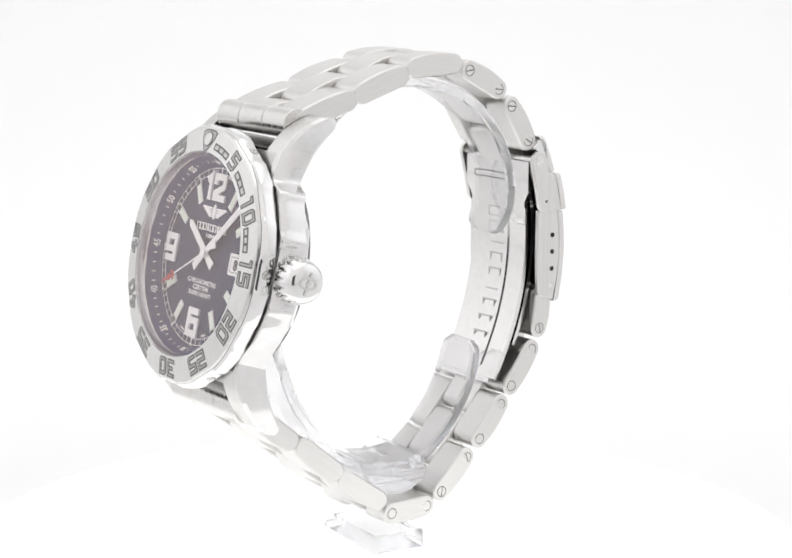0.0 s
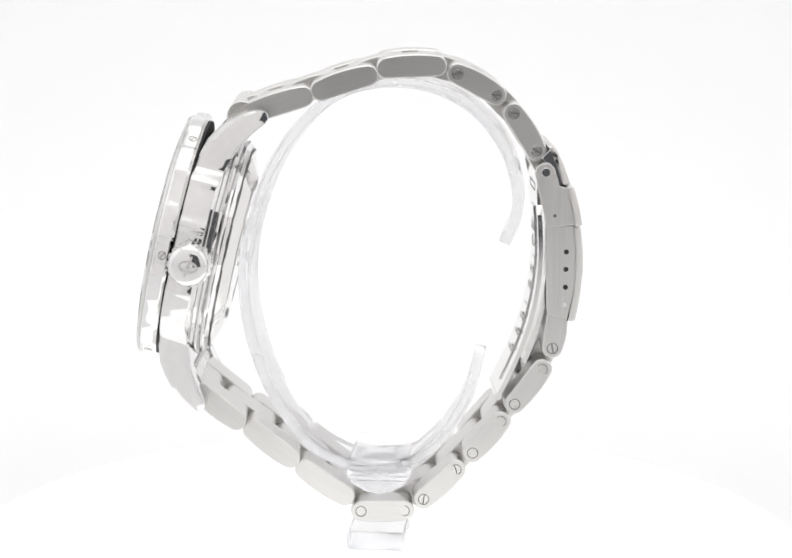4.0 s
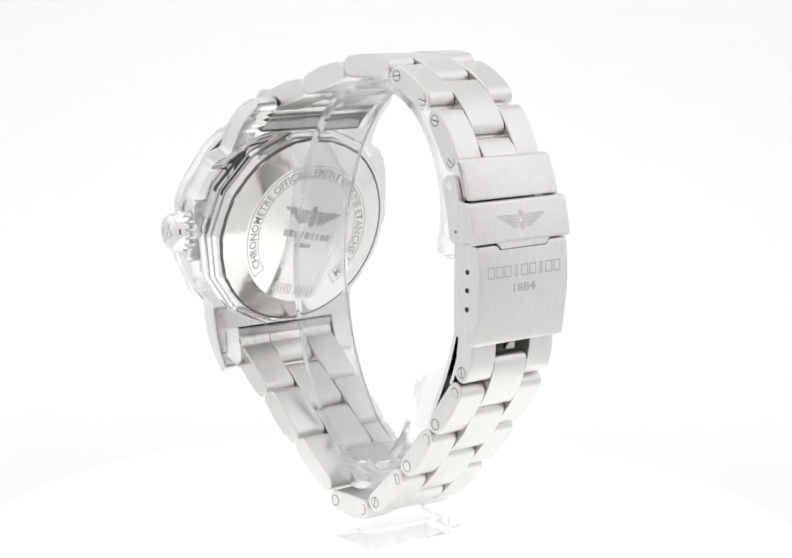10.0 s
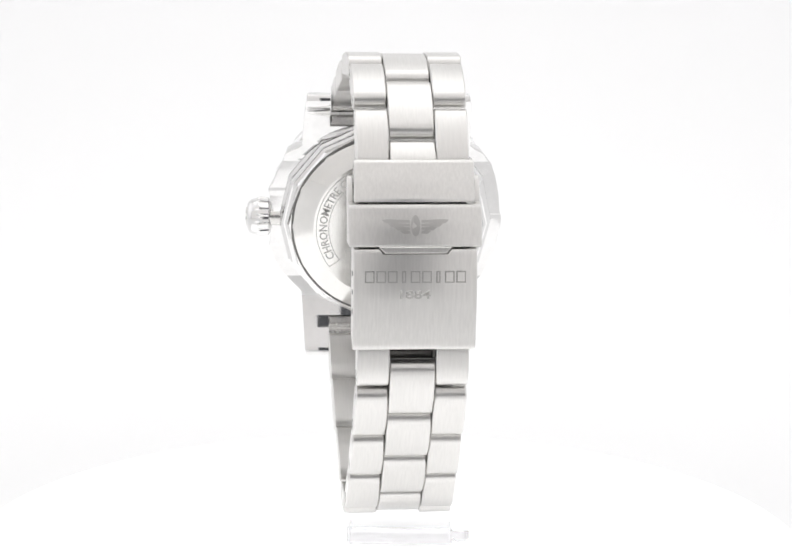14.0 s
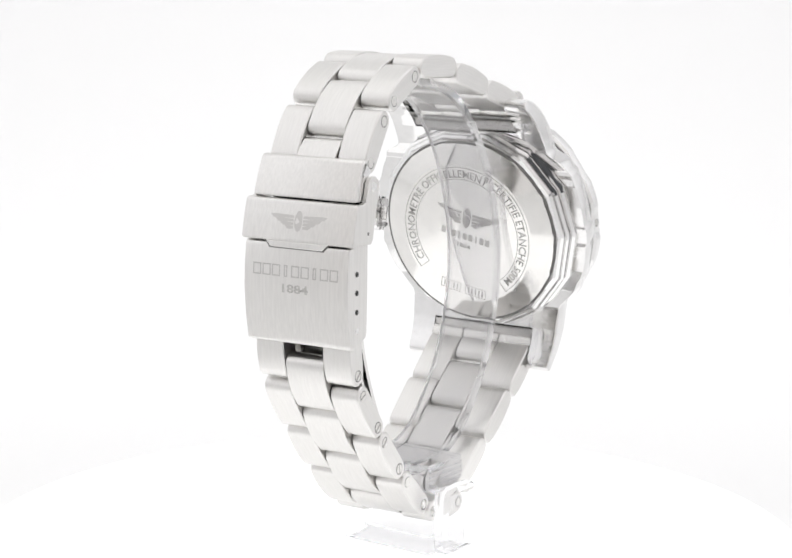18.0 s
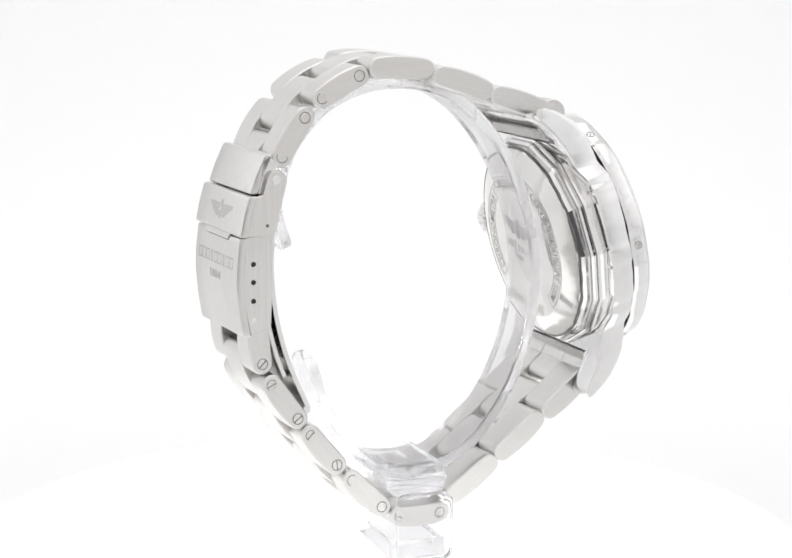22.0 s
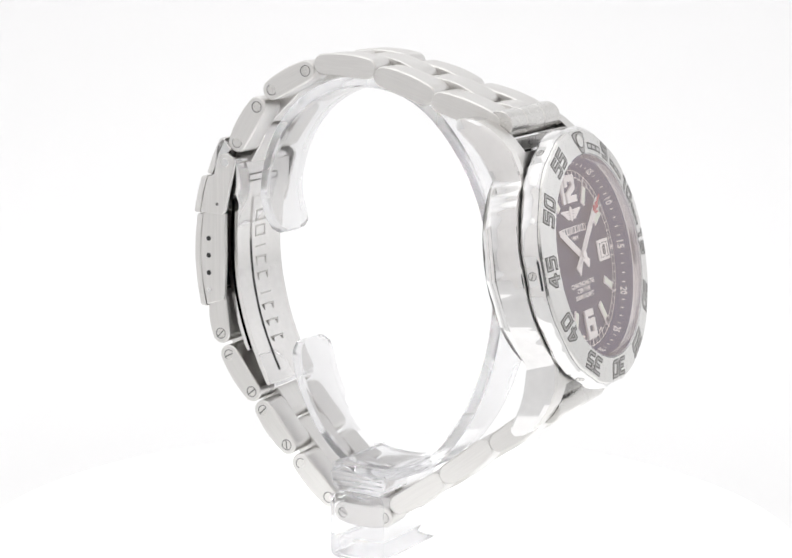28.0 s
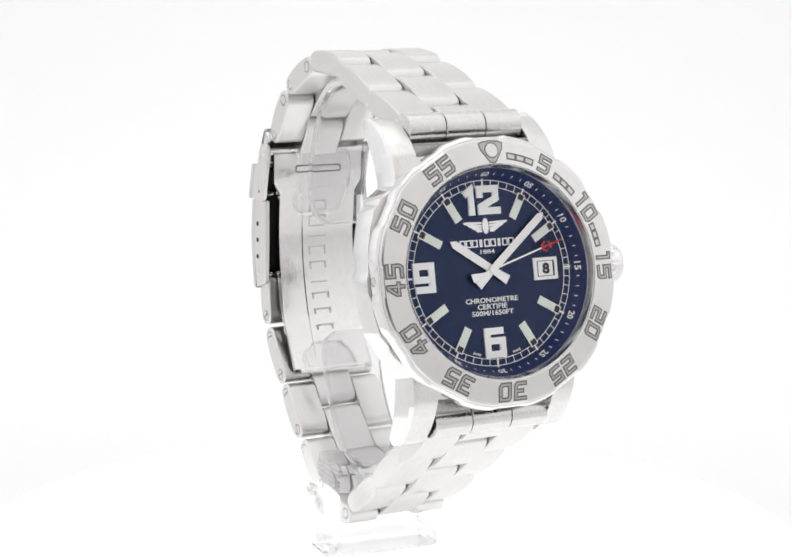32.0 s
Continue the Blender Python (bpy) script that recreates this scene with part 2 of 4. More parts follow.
def table(x, rows):
    """Straight-line reading of (x, value) rows."""
    if x <= rows[0][0]:
        return rows[0][1]
    for (a, p), (b, q) in zip(rows, rows[1:]):
        if x <= b:
            return p + (q - p) * (x - a) / (b - a)
    return rows[-1][1]


# ---------------------------------------------------------------- the photo tent
def sheet(name, verts, faces, mat, label):
    me = bpy.data.meshes.new(name)
    me.from_pydata(verts, [], faces)
    me.materials.append(mat)
    return tagged(new(name, me), label, "photo tent", kind="structure")


# The sheet's glow is added to whiten the floor; it fades from the middle.
PAPER = glowing("added_glow_sheet", (0.995, 0.995, 1), FLOOR_GLOW, 0.70, (0, 0.25, 0), 0.45, 0.4)
# Unseen tent cloth, given its own glow and hot spots to light the steel.
FABRIC_BACK = glowing("added_glow_back", (1, 0.995, 1.0), BACK_GLOW, 0.5, (0, 0.53, 0.16), 0.34, 0.38)
FABRIC_TOP = glowing("added_glow_top", (1, 0.995, 0.99), TOP_GLOW, 0.5, (0, 0.05, 0.8), 0.55, 0.35)
FABRIC_SIDE = glowing("added_glow_side", (0.985, 0.98, 1.0), SIDE_GLOW, 0.5, (0, 0.05, 0.42), 0.75, 0.12)
FLAP = plain("white_flap_fabric", (0.93, 0.915, 0.905), 0.9, 0, 0.02, (0.02, 0.02, 0.02))


def slab(name, x0, x1, y0, y1, z0, z1, mat, label):
    bm = box(x0, x1, y0, y1, z0, z1)
    me = bpy.data.meshes.new(name)
    bmesh.ops.recalc_face_normals(bm, faces=bm.faces)
    bm.to_mesh(me)
    bm.free()
    me.materials.append(mat)
    return tagged(new(name, me), label, "photo tent", kind="structure")


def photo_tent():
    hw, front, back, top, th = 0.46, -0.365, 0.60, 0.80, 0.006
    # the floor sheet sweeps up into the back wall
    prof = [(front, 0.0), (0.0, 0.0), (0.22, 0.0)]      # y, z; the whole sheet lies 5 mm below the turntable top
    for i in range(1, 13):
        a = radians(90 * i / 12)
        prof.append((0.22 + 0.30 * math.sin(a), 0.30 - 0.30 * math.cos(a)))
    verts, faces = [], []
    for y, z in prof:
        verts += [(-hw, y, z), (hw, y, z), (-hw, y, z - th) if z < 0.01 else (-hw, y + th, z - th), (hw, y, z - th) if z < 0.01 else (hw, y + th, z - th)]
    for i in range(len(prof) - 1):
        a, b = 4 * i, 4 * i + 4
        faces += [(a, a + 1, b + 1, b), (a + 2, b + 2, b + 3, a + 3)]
    ob = sheet("floor", verts, faces, PAPER, "seamless white paper sweep with added glow under the turntable")
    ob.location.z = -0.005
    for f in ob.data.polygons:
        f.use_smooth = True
    slab("wall_back", -hw, hw, 0.53, 0.53 + th, 0.29, top, FABRIC_BACK, "unseen white fabric wall behind the watch, with added glow")
    slab("wall_left", -hw - th, -hw, front, 0.60, -0.012, top, FABRIC_SIDE, "unseen white fabric side of the tent, with added glow")
    slab("wall_right", hw, hw + th, front, 0.60, -0.012, top, FABRIC_SIDE, "unseen white fabric side of the tent, with added glow")
    slab("ceiling", -hw, hw, front, 0.60, top, top + th, FABRIC_TOP, "unseen white fabric top of the tent, with added glow")
    # the front flap is folded open beside the lens
    left, right, high = -0.05, 0.112, 0.21
    slab("wall_front_left", -hw, left, front - th, front, -0.012, top, FLAP, "white front flap of the tent")
    slab("wall_front_right", right, hw, front - th, front, -0.012, top, FLAP, "white front flap of the tent")
    slab("wall_front_top", left, right, front - th, front, high, top, FLAP, "white front flap over the opening")


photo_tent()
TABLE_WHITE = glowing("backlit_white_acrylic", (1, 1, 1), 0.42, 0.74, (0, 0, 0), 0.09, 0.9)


def turntable():
    """A low white disc with a rounded rim; its top is at z = 0."""
    top = tagged(new("turntable"), "low round backlit white acrylic turntable under the stand", "turntable")
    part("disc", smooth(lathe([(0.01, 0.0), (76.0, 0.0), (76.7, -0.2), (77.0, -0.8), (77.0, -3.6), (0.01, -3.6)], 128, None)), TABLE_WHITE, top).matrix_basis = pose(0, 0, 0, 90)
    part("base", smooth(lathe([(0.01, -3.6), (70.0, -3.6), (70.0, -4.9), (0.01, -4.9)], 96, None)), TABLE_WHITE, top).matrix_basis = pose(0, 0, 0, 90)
    return top


table_top = turntable()

# ---------------------------------------------------------------- frames of the watch
BASE = 107.0                     # the foot of the bracelet, mm below the lens
MOUNT = pose(-0.0015, 0, LENS - BASE / 1000, 0, 0, -0.8)


def up(z):
    return z + BASE


CASE = Matrix.Translation((-0.0004, -0.0404, up(-55.7) / 1000)) @ pose(0, 0, 0, 0, 0, -1.9) @ pose(0, 0, 0, -12.4)

watch = tagged(new("wristwatch"), "stainless steel diving wristwatch with navy dial and link bracelet", "wristwatch")
watch.matrix_basis = MOUNT
stand = tagged(new("watch_stand"), "clear acrylic C-shaped stand that holds the watch", "watch stand")
FOOT = 112.4                     # underside of the stand, mm below the lens
SEAT = pose(-0.0011, 0, LENS - FOOT / 1000, 0, 0, -6.7)    # the stand sits a little askew in the bracelet
stand.matrix_basis = SEAT


def face(u, v, d):
    """A place on the dial side: right, up, and d mm towards the viewer."""
    return (u, -d, v)


def rear(x, y, d):
    """A place on the back of the case, read from behind: right, up, and d mm towards the viewer."""
    return (-x, d, y)


def around(radius, angle, to3):
    """Bends a line of writing round the dial at the clock angle (degrees); its foot points to the middle."""
    def place(x, y, d):
        a = radians(angle) + x / radius
        return to3((radius + y) * math.sin(a), (radius + y) * math.cos(a), d)
    return place


def spot(radius, angle, to3, turn=0):
    """Sets a straight drawing at the clock angle, its top outward."""
    a = radians(angle)
    def place(x, y, d):
        s, c = math.sin(a), math.cos(a)
        return to3((radius + y) * s + x * c, (radius + y) * c - x * s, d)
    return place


# ---------------------------------------------------------------- case
def mid_case():
    """Middle of the case with its four lugs: two halves of slices from the lower lug tips to the upper ones."""
    lug = [(14.9, 16.25), (15.5, 15.95), (26.9, 15.2)]
    lower = [(-v, u) for v, u in reversed(lug)]
    plain_side = lower + [(-12, 19.1), (-10.4, 19.7), (-9.8, 20.0), (-9.4, 20.65), (-8.9, 20.65), (-8.3, 21.05), (-5, 21.85), (-2.8, 22.05), (-2.0, 22.45), (0.6, 22.5), (1.4, 22.15), (5, 21.85), (9, 21.0),
                          (10.8, 20.3), (11.5, 20.25), (12, 19.5), (12.7, 19.0), (13.3, 18.95), (13.8, 18.1)] + lug
    crown_side = lower + [(-11, 20.0), (-8.5, 21.3), (-6.2, 22.0), (-5.6, 22.5), (-4.8, 22.2), (-3.5, 22.15), (3.5, 22.15), (5.2, 22.2), (5.7, 22.55), (6.7, 22.2), (7.2, 21.6), (10, 20.6), (12.6, 19.3),
                          (13.2, 19.4), (13.8, 18.8), (14.3, 17.5)] + lug
    first = [(0, 4.0), (14, 4.05), (17, 4.3), (20, 5.1), (22.2, 6.4), (24, 7.9), (25.3, 9.4), (26.2, 10.8), (26.7, 11.9), (26.9, 12.7)]
    last = [(0, 8.5), (12.0, 8.5), (16.0, 9.4), (20.0, 10.9), (22.0, 12.0), (23.4, 13.0), (24.5, 13.9), (25.2, 14.4), (25.9, 14.6), (26.5, 14.4), (26.8, 14.1), (26.9, 13.7)]
    bm = bmesh.new()
    for side in (1, -1):
        ends = [26.9 - 7.3 * (1 - math.cos(math.pi / 2 * i / 26)) for i in range(27)]
        stations = [(-v, 10.9) for v in ends] + [(-19.6 + 39.2 * i / 196, 0.0) for i in range(197)] + [(v, 10.9) for v in reversed(ends)]
        rings = []
        for v, inner in stations:
            w, a, b = abs(v), table(abs(v), first), table(abs(v), last)
            o = sum(table(min(26.9, max(-26.9, v + dv)), crown_side if side > 0 else plain_side) for dv in (-0.45, -0.22, 0, 0.22, 0.45)) / 5
            e, h = min(0.35 + 0.85 * min(1, max(0, (w - 13.5) / 4)), (b - a) * 0.4), b - a
            ring = [(inner, a), (o - e, a), (o - e * 0.25, a + e * 0.3), (o, a + e), (o, a + h * 0.5), (o, b - e * 0.4), (o - e * 0.1, b - e * 0.1), (o - e * 0.4, b), (inner, b)]
            lean = lambda u, q: u + (0.13 * (q - (a + b) / 2) if u > inner else 0.0)     # the flanks splay towards the back
            rings.append([(side * lean(u, q), q, v) for u, q in ring])
        half = loft(rings)
        bmesh.ops.remove_doubles(half, verts=half.verts, dist=1e-4)
        merge(bm, half)
    return smooth(bm, 20)


case = part("case_middle", mid_case(), CASE_STEEL, watch, "polished steel case with four satin-topped lugs", CASE, (BRUSHED_Z,))
for f in case.data.polygons:
    if f.normal.y < -0.5:
        f.material_index = 1


# Added fill closes the gap at the lugs; its darker steel paints the shade.
for s in (-1, 1):
    part("lug_gap_fill", smooth(prism([(-10.85, 19.9), (10.85, 19.9), (10.85, 21.9), (-10.85, 21.9)] if s > 0 else [(-10.85, -21.9), (10.85, -21.9), (10.85, -19.9), (-10.85, -19.9)],
                                     lambda x, y, d: (x, d, y), 7.2, 11.2, 0.3)), GROOVE, case, "added dark steel fill for the shade between the lugs")


BEZEL_AT = CASE @ pose(0.0001, 0, 0)


def scallop(r, a):
    """Twelve shallow bites round the bezel's rim, at the hours."""
    if r < 20.8:
        return r
    k = 0.5 + 0.5 * math.cos(12 * a)
    bite = min(1.0, max(0.0, (k - 0.3) / 0.55))
    bite = bite * bite * (3 - 2 * bite)
    return r - 0.42 * bite * (r - 20.8) / 1.65


bezel = part("bezel", smooth(lathe([(17.45, 2.2), (17.45, -0.1), (21.3, 0.78), (21.9, 0.8), (22.25, 1.1), (22.45, 1.75), (22.45, 3.2), (22.0, 3.75), (17.45, 3.75)], 288, scallop, False), 30),
             POLISHED, watch, "polished steel turning bezel with engraved minutes", BEZEL_AT)
part("bezel_face", smooth(lathe([(17.47, 1.0), (17.47, -0.44), (17.54, -0.5), (17.64, -0.455), (17.8, -0.427), (21.1, 0.135), (21.3, 0.17), (21.6, 0.36), (21.8, 0.75), (20.9, 0.9)], 288, scallop, False), 30), BEZEL_STEEL, bezel, "satin upper face of the bezel")
part("crystal_seat", smooth(lathe([(17.44, -0.36), (17.38, -0.38), (17.28, -0.28), (17.0, 0.85), (16.93, 0.95), (16.88, 1.02), (16.88, 1.3), (17.44, 1.3)], 144, None, False), 30), SEAT_STEEL, bezel, "grey steel ring round the crystal")
# Near-black ring paints the shade in the gap between bezel and case.
part("bezel_gap_ring", smooth(tube(21.35, 18, 3.7, 4.1)), DARK, watch, "dark ring painted for the shade under the bezel", CASE)


def slope(u, v, d):
    """A place on the bezel's sloping face, d mm above it."""
    return (u, (math.hypot(u, v) - 19.6) * 0.17 - 0.12 - d, v)


# square digits as strokes, 1 wide and 1 high about their middle
DIGIT = {"0": [[(-.5, .35), (-.35, .5), (.5, .5), (.5, -.35), (.35, -.5), (-.5, -.5), (-.5, .35)]], "1": [[(-.1, .5), (.25, .5), (.25, -.5)]],
         "2": [[(-.5, .5), (.5, .5), (.5, 0), (-.5, 0), (-.5, -.5), (.5, -.5)]], "3": [[(-.5, .5), (.5, .5), (.5, -.35), (.35, -.5), (-.5, -.5)], [(-.2, 0), (.35, 0)]],
         "4": [[(.22, -.5), (.22, .5), (.05, .5), (-.5, -.05), (-.5, -.2), (.5, -.2)]], "5": [[(.5, .5), (-.5, .5), (-.5, 0.05), (.5, 0.05), (.5, -.35), (.35, -.5), (-.5, -.5)]]}


def digits(text, w, h, gap):
    lines, x = [], -(len(text) - 1) * (w + gap) / 2
    for ch in text:
        lines += [[(x + px * w, py * h) for px, py in line] for line in DIGIT[ch]]
        x += w + gap
    return lines


for i, text in enumerate(("5", "10", "15", "20", "25", "30", "35", "40", "45", "50", "55")):
    lines = digits(text, 1.7, 2.4, 1.12)
    at = spot(19.42, 30 * (i + 1), slope)
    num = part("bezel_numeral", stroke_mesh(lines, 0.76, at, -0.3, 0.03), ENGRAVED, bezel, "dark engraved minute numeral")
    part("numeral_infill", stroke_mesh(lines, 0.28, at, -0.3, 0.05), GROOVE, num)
for first, last in ((8.2, 23.6), (36.8, 51.2), (69.0, 81.2)):
    step = (last - first) / 3
    for k in range(3):
        half = radians(step) * 18.8 / 2 - 0.09
        cell = [(-half + 2 * half * i / 6, 0.46) for i in range(7)] + [(half - 2 * half * i / 6, -0.46) for i in range(7)]
        at = around(18.8, first + step * (k + 0.5), slope)
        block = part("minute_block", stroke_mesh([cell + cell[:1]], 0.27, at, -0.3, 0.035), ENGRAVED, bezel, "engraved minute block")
        part("block_infill", prism(inset(cell[::-1], 0.14), at, -0.3, 0.02), BLOCK_STEEL, block)
at = spot(19.4, 0, slope)
shield = [(-2.18, 1.4), (-1.4, 1.7), (0, 1.8), (1.4, 1.7), (2.18, 1.4), (1.95, 0.4), (0.58, -1.62), (0, -1.88), (-0.58, -1.62), (-1.95, 0.4)]
zero = part("zero_marker", prism(shield, at, -0.3, 0.035), GROOVE, bezel, "engraved shield at the zero mark")
part("shield_line", stroke_mesh([shield + shield[:1]], 0.2, at, -0.3, 0.045), ENGRAVED, zero)
part("pip_ring", prism(circle(0, 0.25, 1.3), at, -0.3, 0.12, 0.05), ENGRAVED, zero)
part("pip", prism(circle(0, 0.25, 1.12), at, -0.3, 0.2, 0.06), SATIN, zero, "pale round pip")
for k in range(6):
    a = radians(30 + 60 * k)
    def rim(x, y, d, a=a):
        r = 21.95 + d
        return (r * math.sin(a) + x * math.cos(a), 2.4 + y, r * math.cos(a) - x * math.sin(a))
    sc = part("bezel_screw", prism(circle(0, 0, 0.6, 20), rim, -0.5, 0.13, 0.05), SATIN, bezel)
    part("screw_rim", stroke_mesh([[*circle(0, 0, 0.7, 16), (0.7, 0)]], 0.1, rim, -0.5, 0.09), ENGRAVED, sc)
    part("screw_slot", stroke_mesh([[(-0.4, 0.2), (0.4, -0.2)]], 0.1, rim, -0.2, 0.14), DARK, sc)

# ---------------------------------------------------------------- dial
dial = part("dial", lathe([(0.01, 3.65), (16.2, 3.65), (16.2, 4.0), (0.01, 4.0)], 128), DIAL, watch, "navy blue sunburst dial", CASE)
part("flange", smooth(lathe([(15.42, 3.64), (15.42, 3.55), (16.92, 1.06), (16.98, 1.06), (16.98, 3.64)], 128, None, False), 30), FLANGE, watch, "navy inner ring with white minute numbers", CASE)
D0 = -3.65                      # dial level
crystal = part("crystal", smooth(lathe([(0.01, -0.42), (9, -0.415), (14, -0.4), (17.3, -0.375)], 96, None, False)), CRYSTAL, watch, "clear domed watch crystal", CASE)
crystal.visible_shadow = False


def on_dial(u, v, d):
    return face(u, v, D0 + d)


part("minute_track", merge(tube(15.2, 15.08, 3.625, 3.66, 128), tube(14.12, 14.0, 3.625, 3.66, 128)), WHITE_PRINT, dial, "white railway minute track")
for i in range(60):
    part("minute_tick", prism([(-0.06, -0.52), (0.06, -0.52), (0.06, 0.52), (-0.06, 0.52)] if i % 5 else [(-0.16, -0.6), (0.16, -0.6), (0.16, 0.95), (-0.16, 0.95)], spot(14.53, 6 * i, on_dial), 0.005, 0.028), WHITE_PRINT, dial)


def on_flange(r, angle):
    """The sloping inner ring: x along it, y up the slope."""
    def place(x, y, d):
        a = radians(angle) + x / r
        q = r + y * 0.516 - d * 0.857
        return (q * math.sin(a), 3.55 - (r - 15.42) * 1.66 - y * 0.857 - d * 0.516, q * math.cos(a))
    return place


for i in range(12):
    text = "60" if i == 0 else "%02d" % (5 * i)
    part("flange_number", raise_flat(lettering(text, 1.25, 1.45, 0.03), on_flange(16.08, 30 * i), -0.05, 0.03), WHITE_PRINT, dial, "white minute number")
    for k in range(1, 5):
        part("flange_tick", prism([(-0.08, -0.28), (0.08, -0.28), (0.08, 0.28), (-0.08, 0.28)], on_flange(16.08, 30 * i + 6 * k), -0.05, 0.03), WHITE_PRINT, dial)

for h in (1, 2, 4, 5, 7, 8, 10, 11):
    at = spot(12.3, 30 * h, on_dial)
    bat = part("hour_baton", prism([(-0.7, -2.3), (0.7, -2.3), (0.7, 2.1), (-0.7, 2.1)], at, 0, 0.28, 0.06), SILVER, dial, "silver baton hour marker")
    part("lume_fill", prism([(-0.54, -2.15), (0.54, -2.15), (0.54, 0.9), (-0.54, 0.9)], at, 0.1, 0.33, 0.04), LUME, bat, "pale green lume")
    part("baton_tip", prism([(-0.52, 1.0), (0.52, 1.0), (0.52, 1.95), (-0.52, 1.95)], at, 0.1, 0.33, 0.03), BLACK, bat, "black square tip")


def applied(lines, width, u, v, label):
    at = lambda x, y, d: on_dial(u + x, v + y, d)
    ob = part("hour_numeral", stroke_mesh(lines, width, at, 0, 0.34), SILVER, dial, label)
    part("numeral_fill", stroke_mesh(lines, width - 0.36, at, 0.1, 0.38), WHITE_PRINT, ob, "white numeral fill")


applied([[(-2.95, 1.25), (-2.2, 1.8), (-2.2, -1.8)]], 1.2, -0.3, 11.9, "applied white numeral one of twelve")
applied([[(-0.55, 0.95), (-0.55, 1.8), (2.4, 1.8), (2.4, 0.2), (-0.45, -1.1), (-0.45, -1.8), (2.6, -1.8)]], 1.15, -0.3, 11.9, "applied white numeral two of twelve")
applied([[(1.1, 1.9), (-1.4, 1.9), (-1.4, -1.9), (1.4, -1.9), (1.4, 0.3), (-0.75, 0.3)]], 1.12, -0.3, -11.4, "applied white numeral six")
applied([[(-1.1, -1.9), (1.4, -1.9), (1.4, 1.9), (-1.4, 1.9), (-1.4, -0.3), (0.75, -0.3)]], 1.12, -12.3, 0.0, "applied white numeral nine")

dw = lambda x, y, d: on_dial(10.45 + x, y, d)
date = part("date_window", prism(rounded(-2.3, 2.3, -1.85, 1.85, 0.1, 1), dw, 0, 0.30, 0.08), WHITE_PRINT, dial, "white framed date window showing 8")
# Black block under the disc paints the window's inner shadow, wider at right.
part("date_shadow", prism([(-1.65, -1.3), (1.65, -1.3), (1.65, 1.3), (-1.65, 1.3)], dw, 0.2, 0.32), BLACK, date)
part("date_disc", prism([(-1.5, -1.2), (1.3, -1.2), (1.3, 1.2), (-1.5, 1.2)], dw, 0.2, 0.34), WHITE_PRINT, date)
part("date_figure", raise_flat(lettering("8", 1.9, 1.4, 0.05), dw, 0.25, 0.365), BLACK, date, "black date figure")
part("three_block", stroke_mesh([[(-0.45, 0.35), (0.45, 0.35), (0.45, -0.35), (-0.45, -0.35), (-0.45, 0.35)]], 0.12, lambda x, y, d: on_dial(14.53 + x, y, d), 0.005, 0.03), WHITE_PRINT, dial)


def wings(to3, width, lo, hi, parent, mat, label):
    """The winged emblem as plain shapes: two feathered wings and an oval."""
    k = width / 6.2
    for s in (-1, 1):
        bm = bmesh.new()
        for j in range(4):
            y0, y1 = 0.55 - 0.32 * j, 0.27 - 0.32 * j
            tip = 3.1 - 0.55 * j
            poly = [(s * 0.55 * k, y0 * k), (s * (tip - 0.5) * k, (y0 + 0.08) * k), (s * tip * k, (y0 + 0.02) * k), (s * (tip - 0.35) * k, y1 * k), (s * 0.5 * k, (y1 + 0.05) * k)]
            merge(bm, prism(poly, to3, lo, hi))
        part("emblem_wing", bm, mat, parent, label)
    part("emblem_oval", prism([(0.42 * k * math.cos(a / 12 * math.pi), (0.95 * math.sin(a / 12 * math.pi) + 0.05) * k) for a in range(24)], to3, lo, hi), mat, parent, label)


def word_blocks(count, width, height, to3, lo, hi, parent, mat, label, hollow=0.0):
    """A maker's word as a row of plain blocks."""
    step = width / count
    for i in range(count):
        x = -width / 2 + step * (i + 0.5)
        w = step * (0.26 if i % 9 in (3, 6) else 0.74)
        corners = [(x - w / 2, -height / 2), (x + w / 2, -height / 2), (x + w / 2, height / 2), (x - w / 2, height / 2)]
        bm = stroke_mesh([corners + corners[:1]], hollow, to3, lo, hi) if hollow else prism(corners, to3, lo, hi)
        part("maker_mark", bm, mat, parent, label)


wings(lambda x, y, d: on_dial(x - 0.1, y + 7.6, d), 8.4, 0.0, 0.12, dial, SILVER, "silver winged emblem")
word_blocks(9, 10.2, 1.05, lambda x, y, d: on_dial(x - 0.1, y + 4.9, d), 0.0, 0.1, dial, SILVER, "silver maker's mark", 0.19)
part("dial_print", raise_flat(lettering("1884", 0.72, 2.7), lambda x, y, d: on_dial(x - 0.1, y + 3.5, d), 0, 0.03), WHITE_PRINT, dial, "white printed year")
for text, w, v in (("CHRONOMETRE", 9.8, -4.4), ("CERTIFIE", 5.6, -5.45), ("500M/1650FT", 7.8, -6.5)):
    part("dial_print", raise_flat(lettering(text, 0.86, w, 0.025), lambda x, y, d, v=v: on_dial(x - 0.1, y + v, d), 0, 0.03), WHITE_PRINT, dial, "white printed words")
for text, a in (("SWISS", 196), ("MADE", 164)):
    part("dial_print", raise_flat(lettering(text, 0.42, 1.5), lambda x, y, d, a=a: on_dial(13.5 * math.sin(radians(a)) + x * math.cos(radians(a - 180)) + y * math.sin(radians(a - 180)) * 1, 13.5 * math.cos(radians(a)) - x * math.sin(radians(a - 180)) + y, d), 0, 0.03), WHITE_PRINT, dial, "small white printed word")


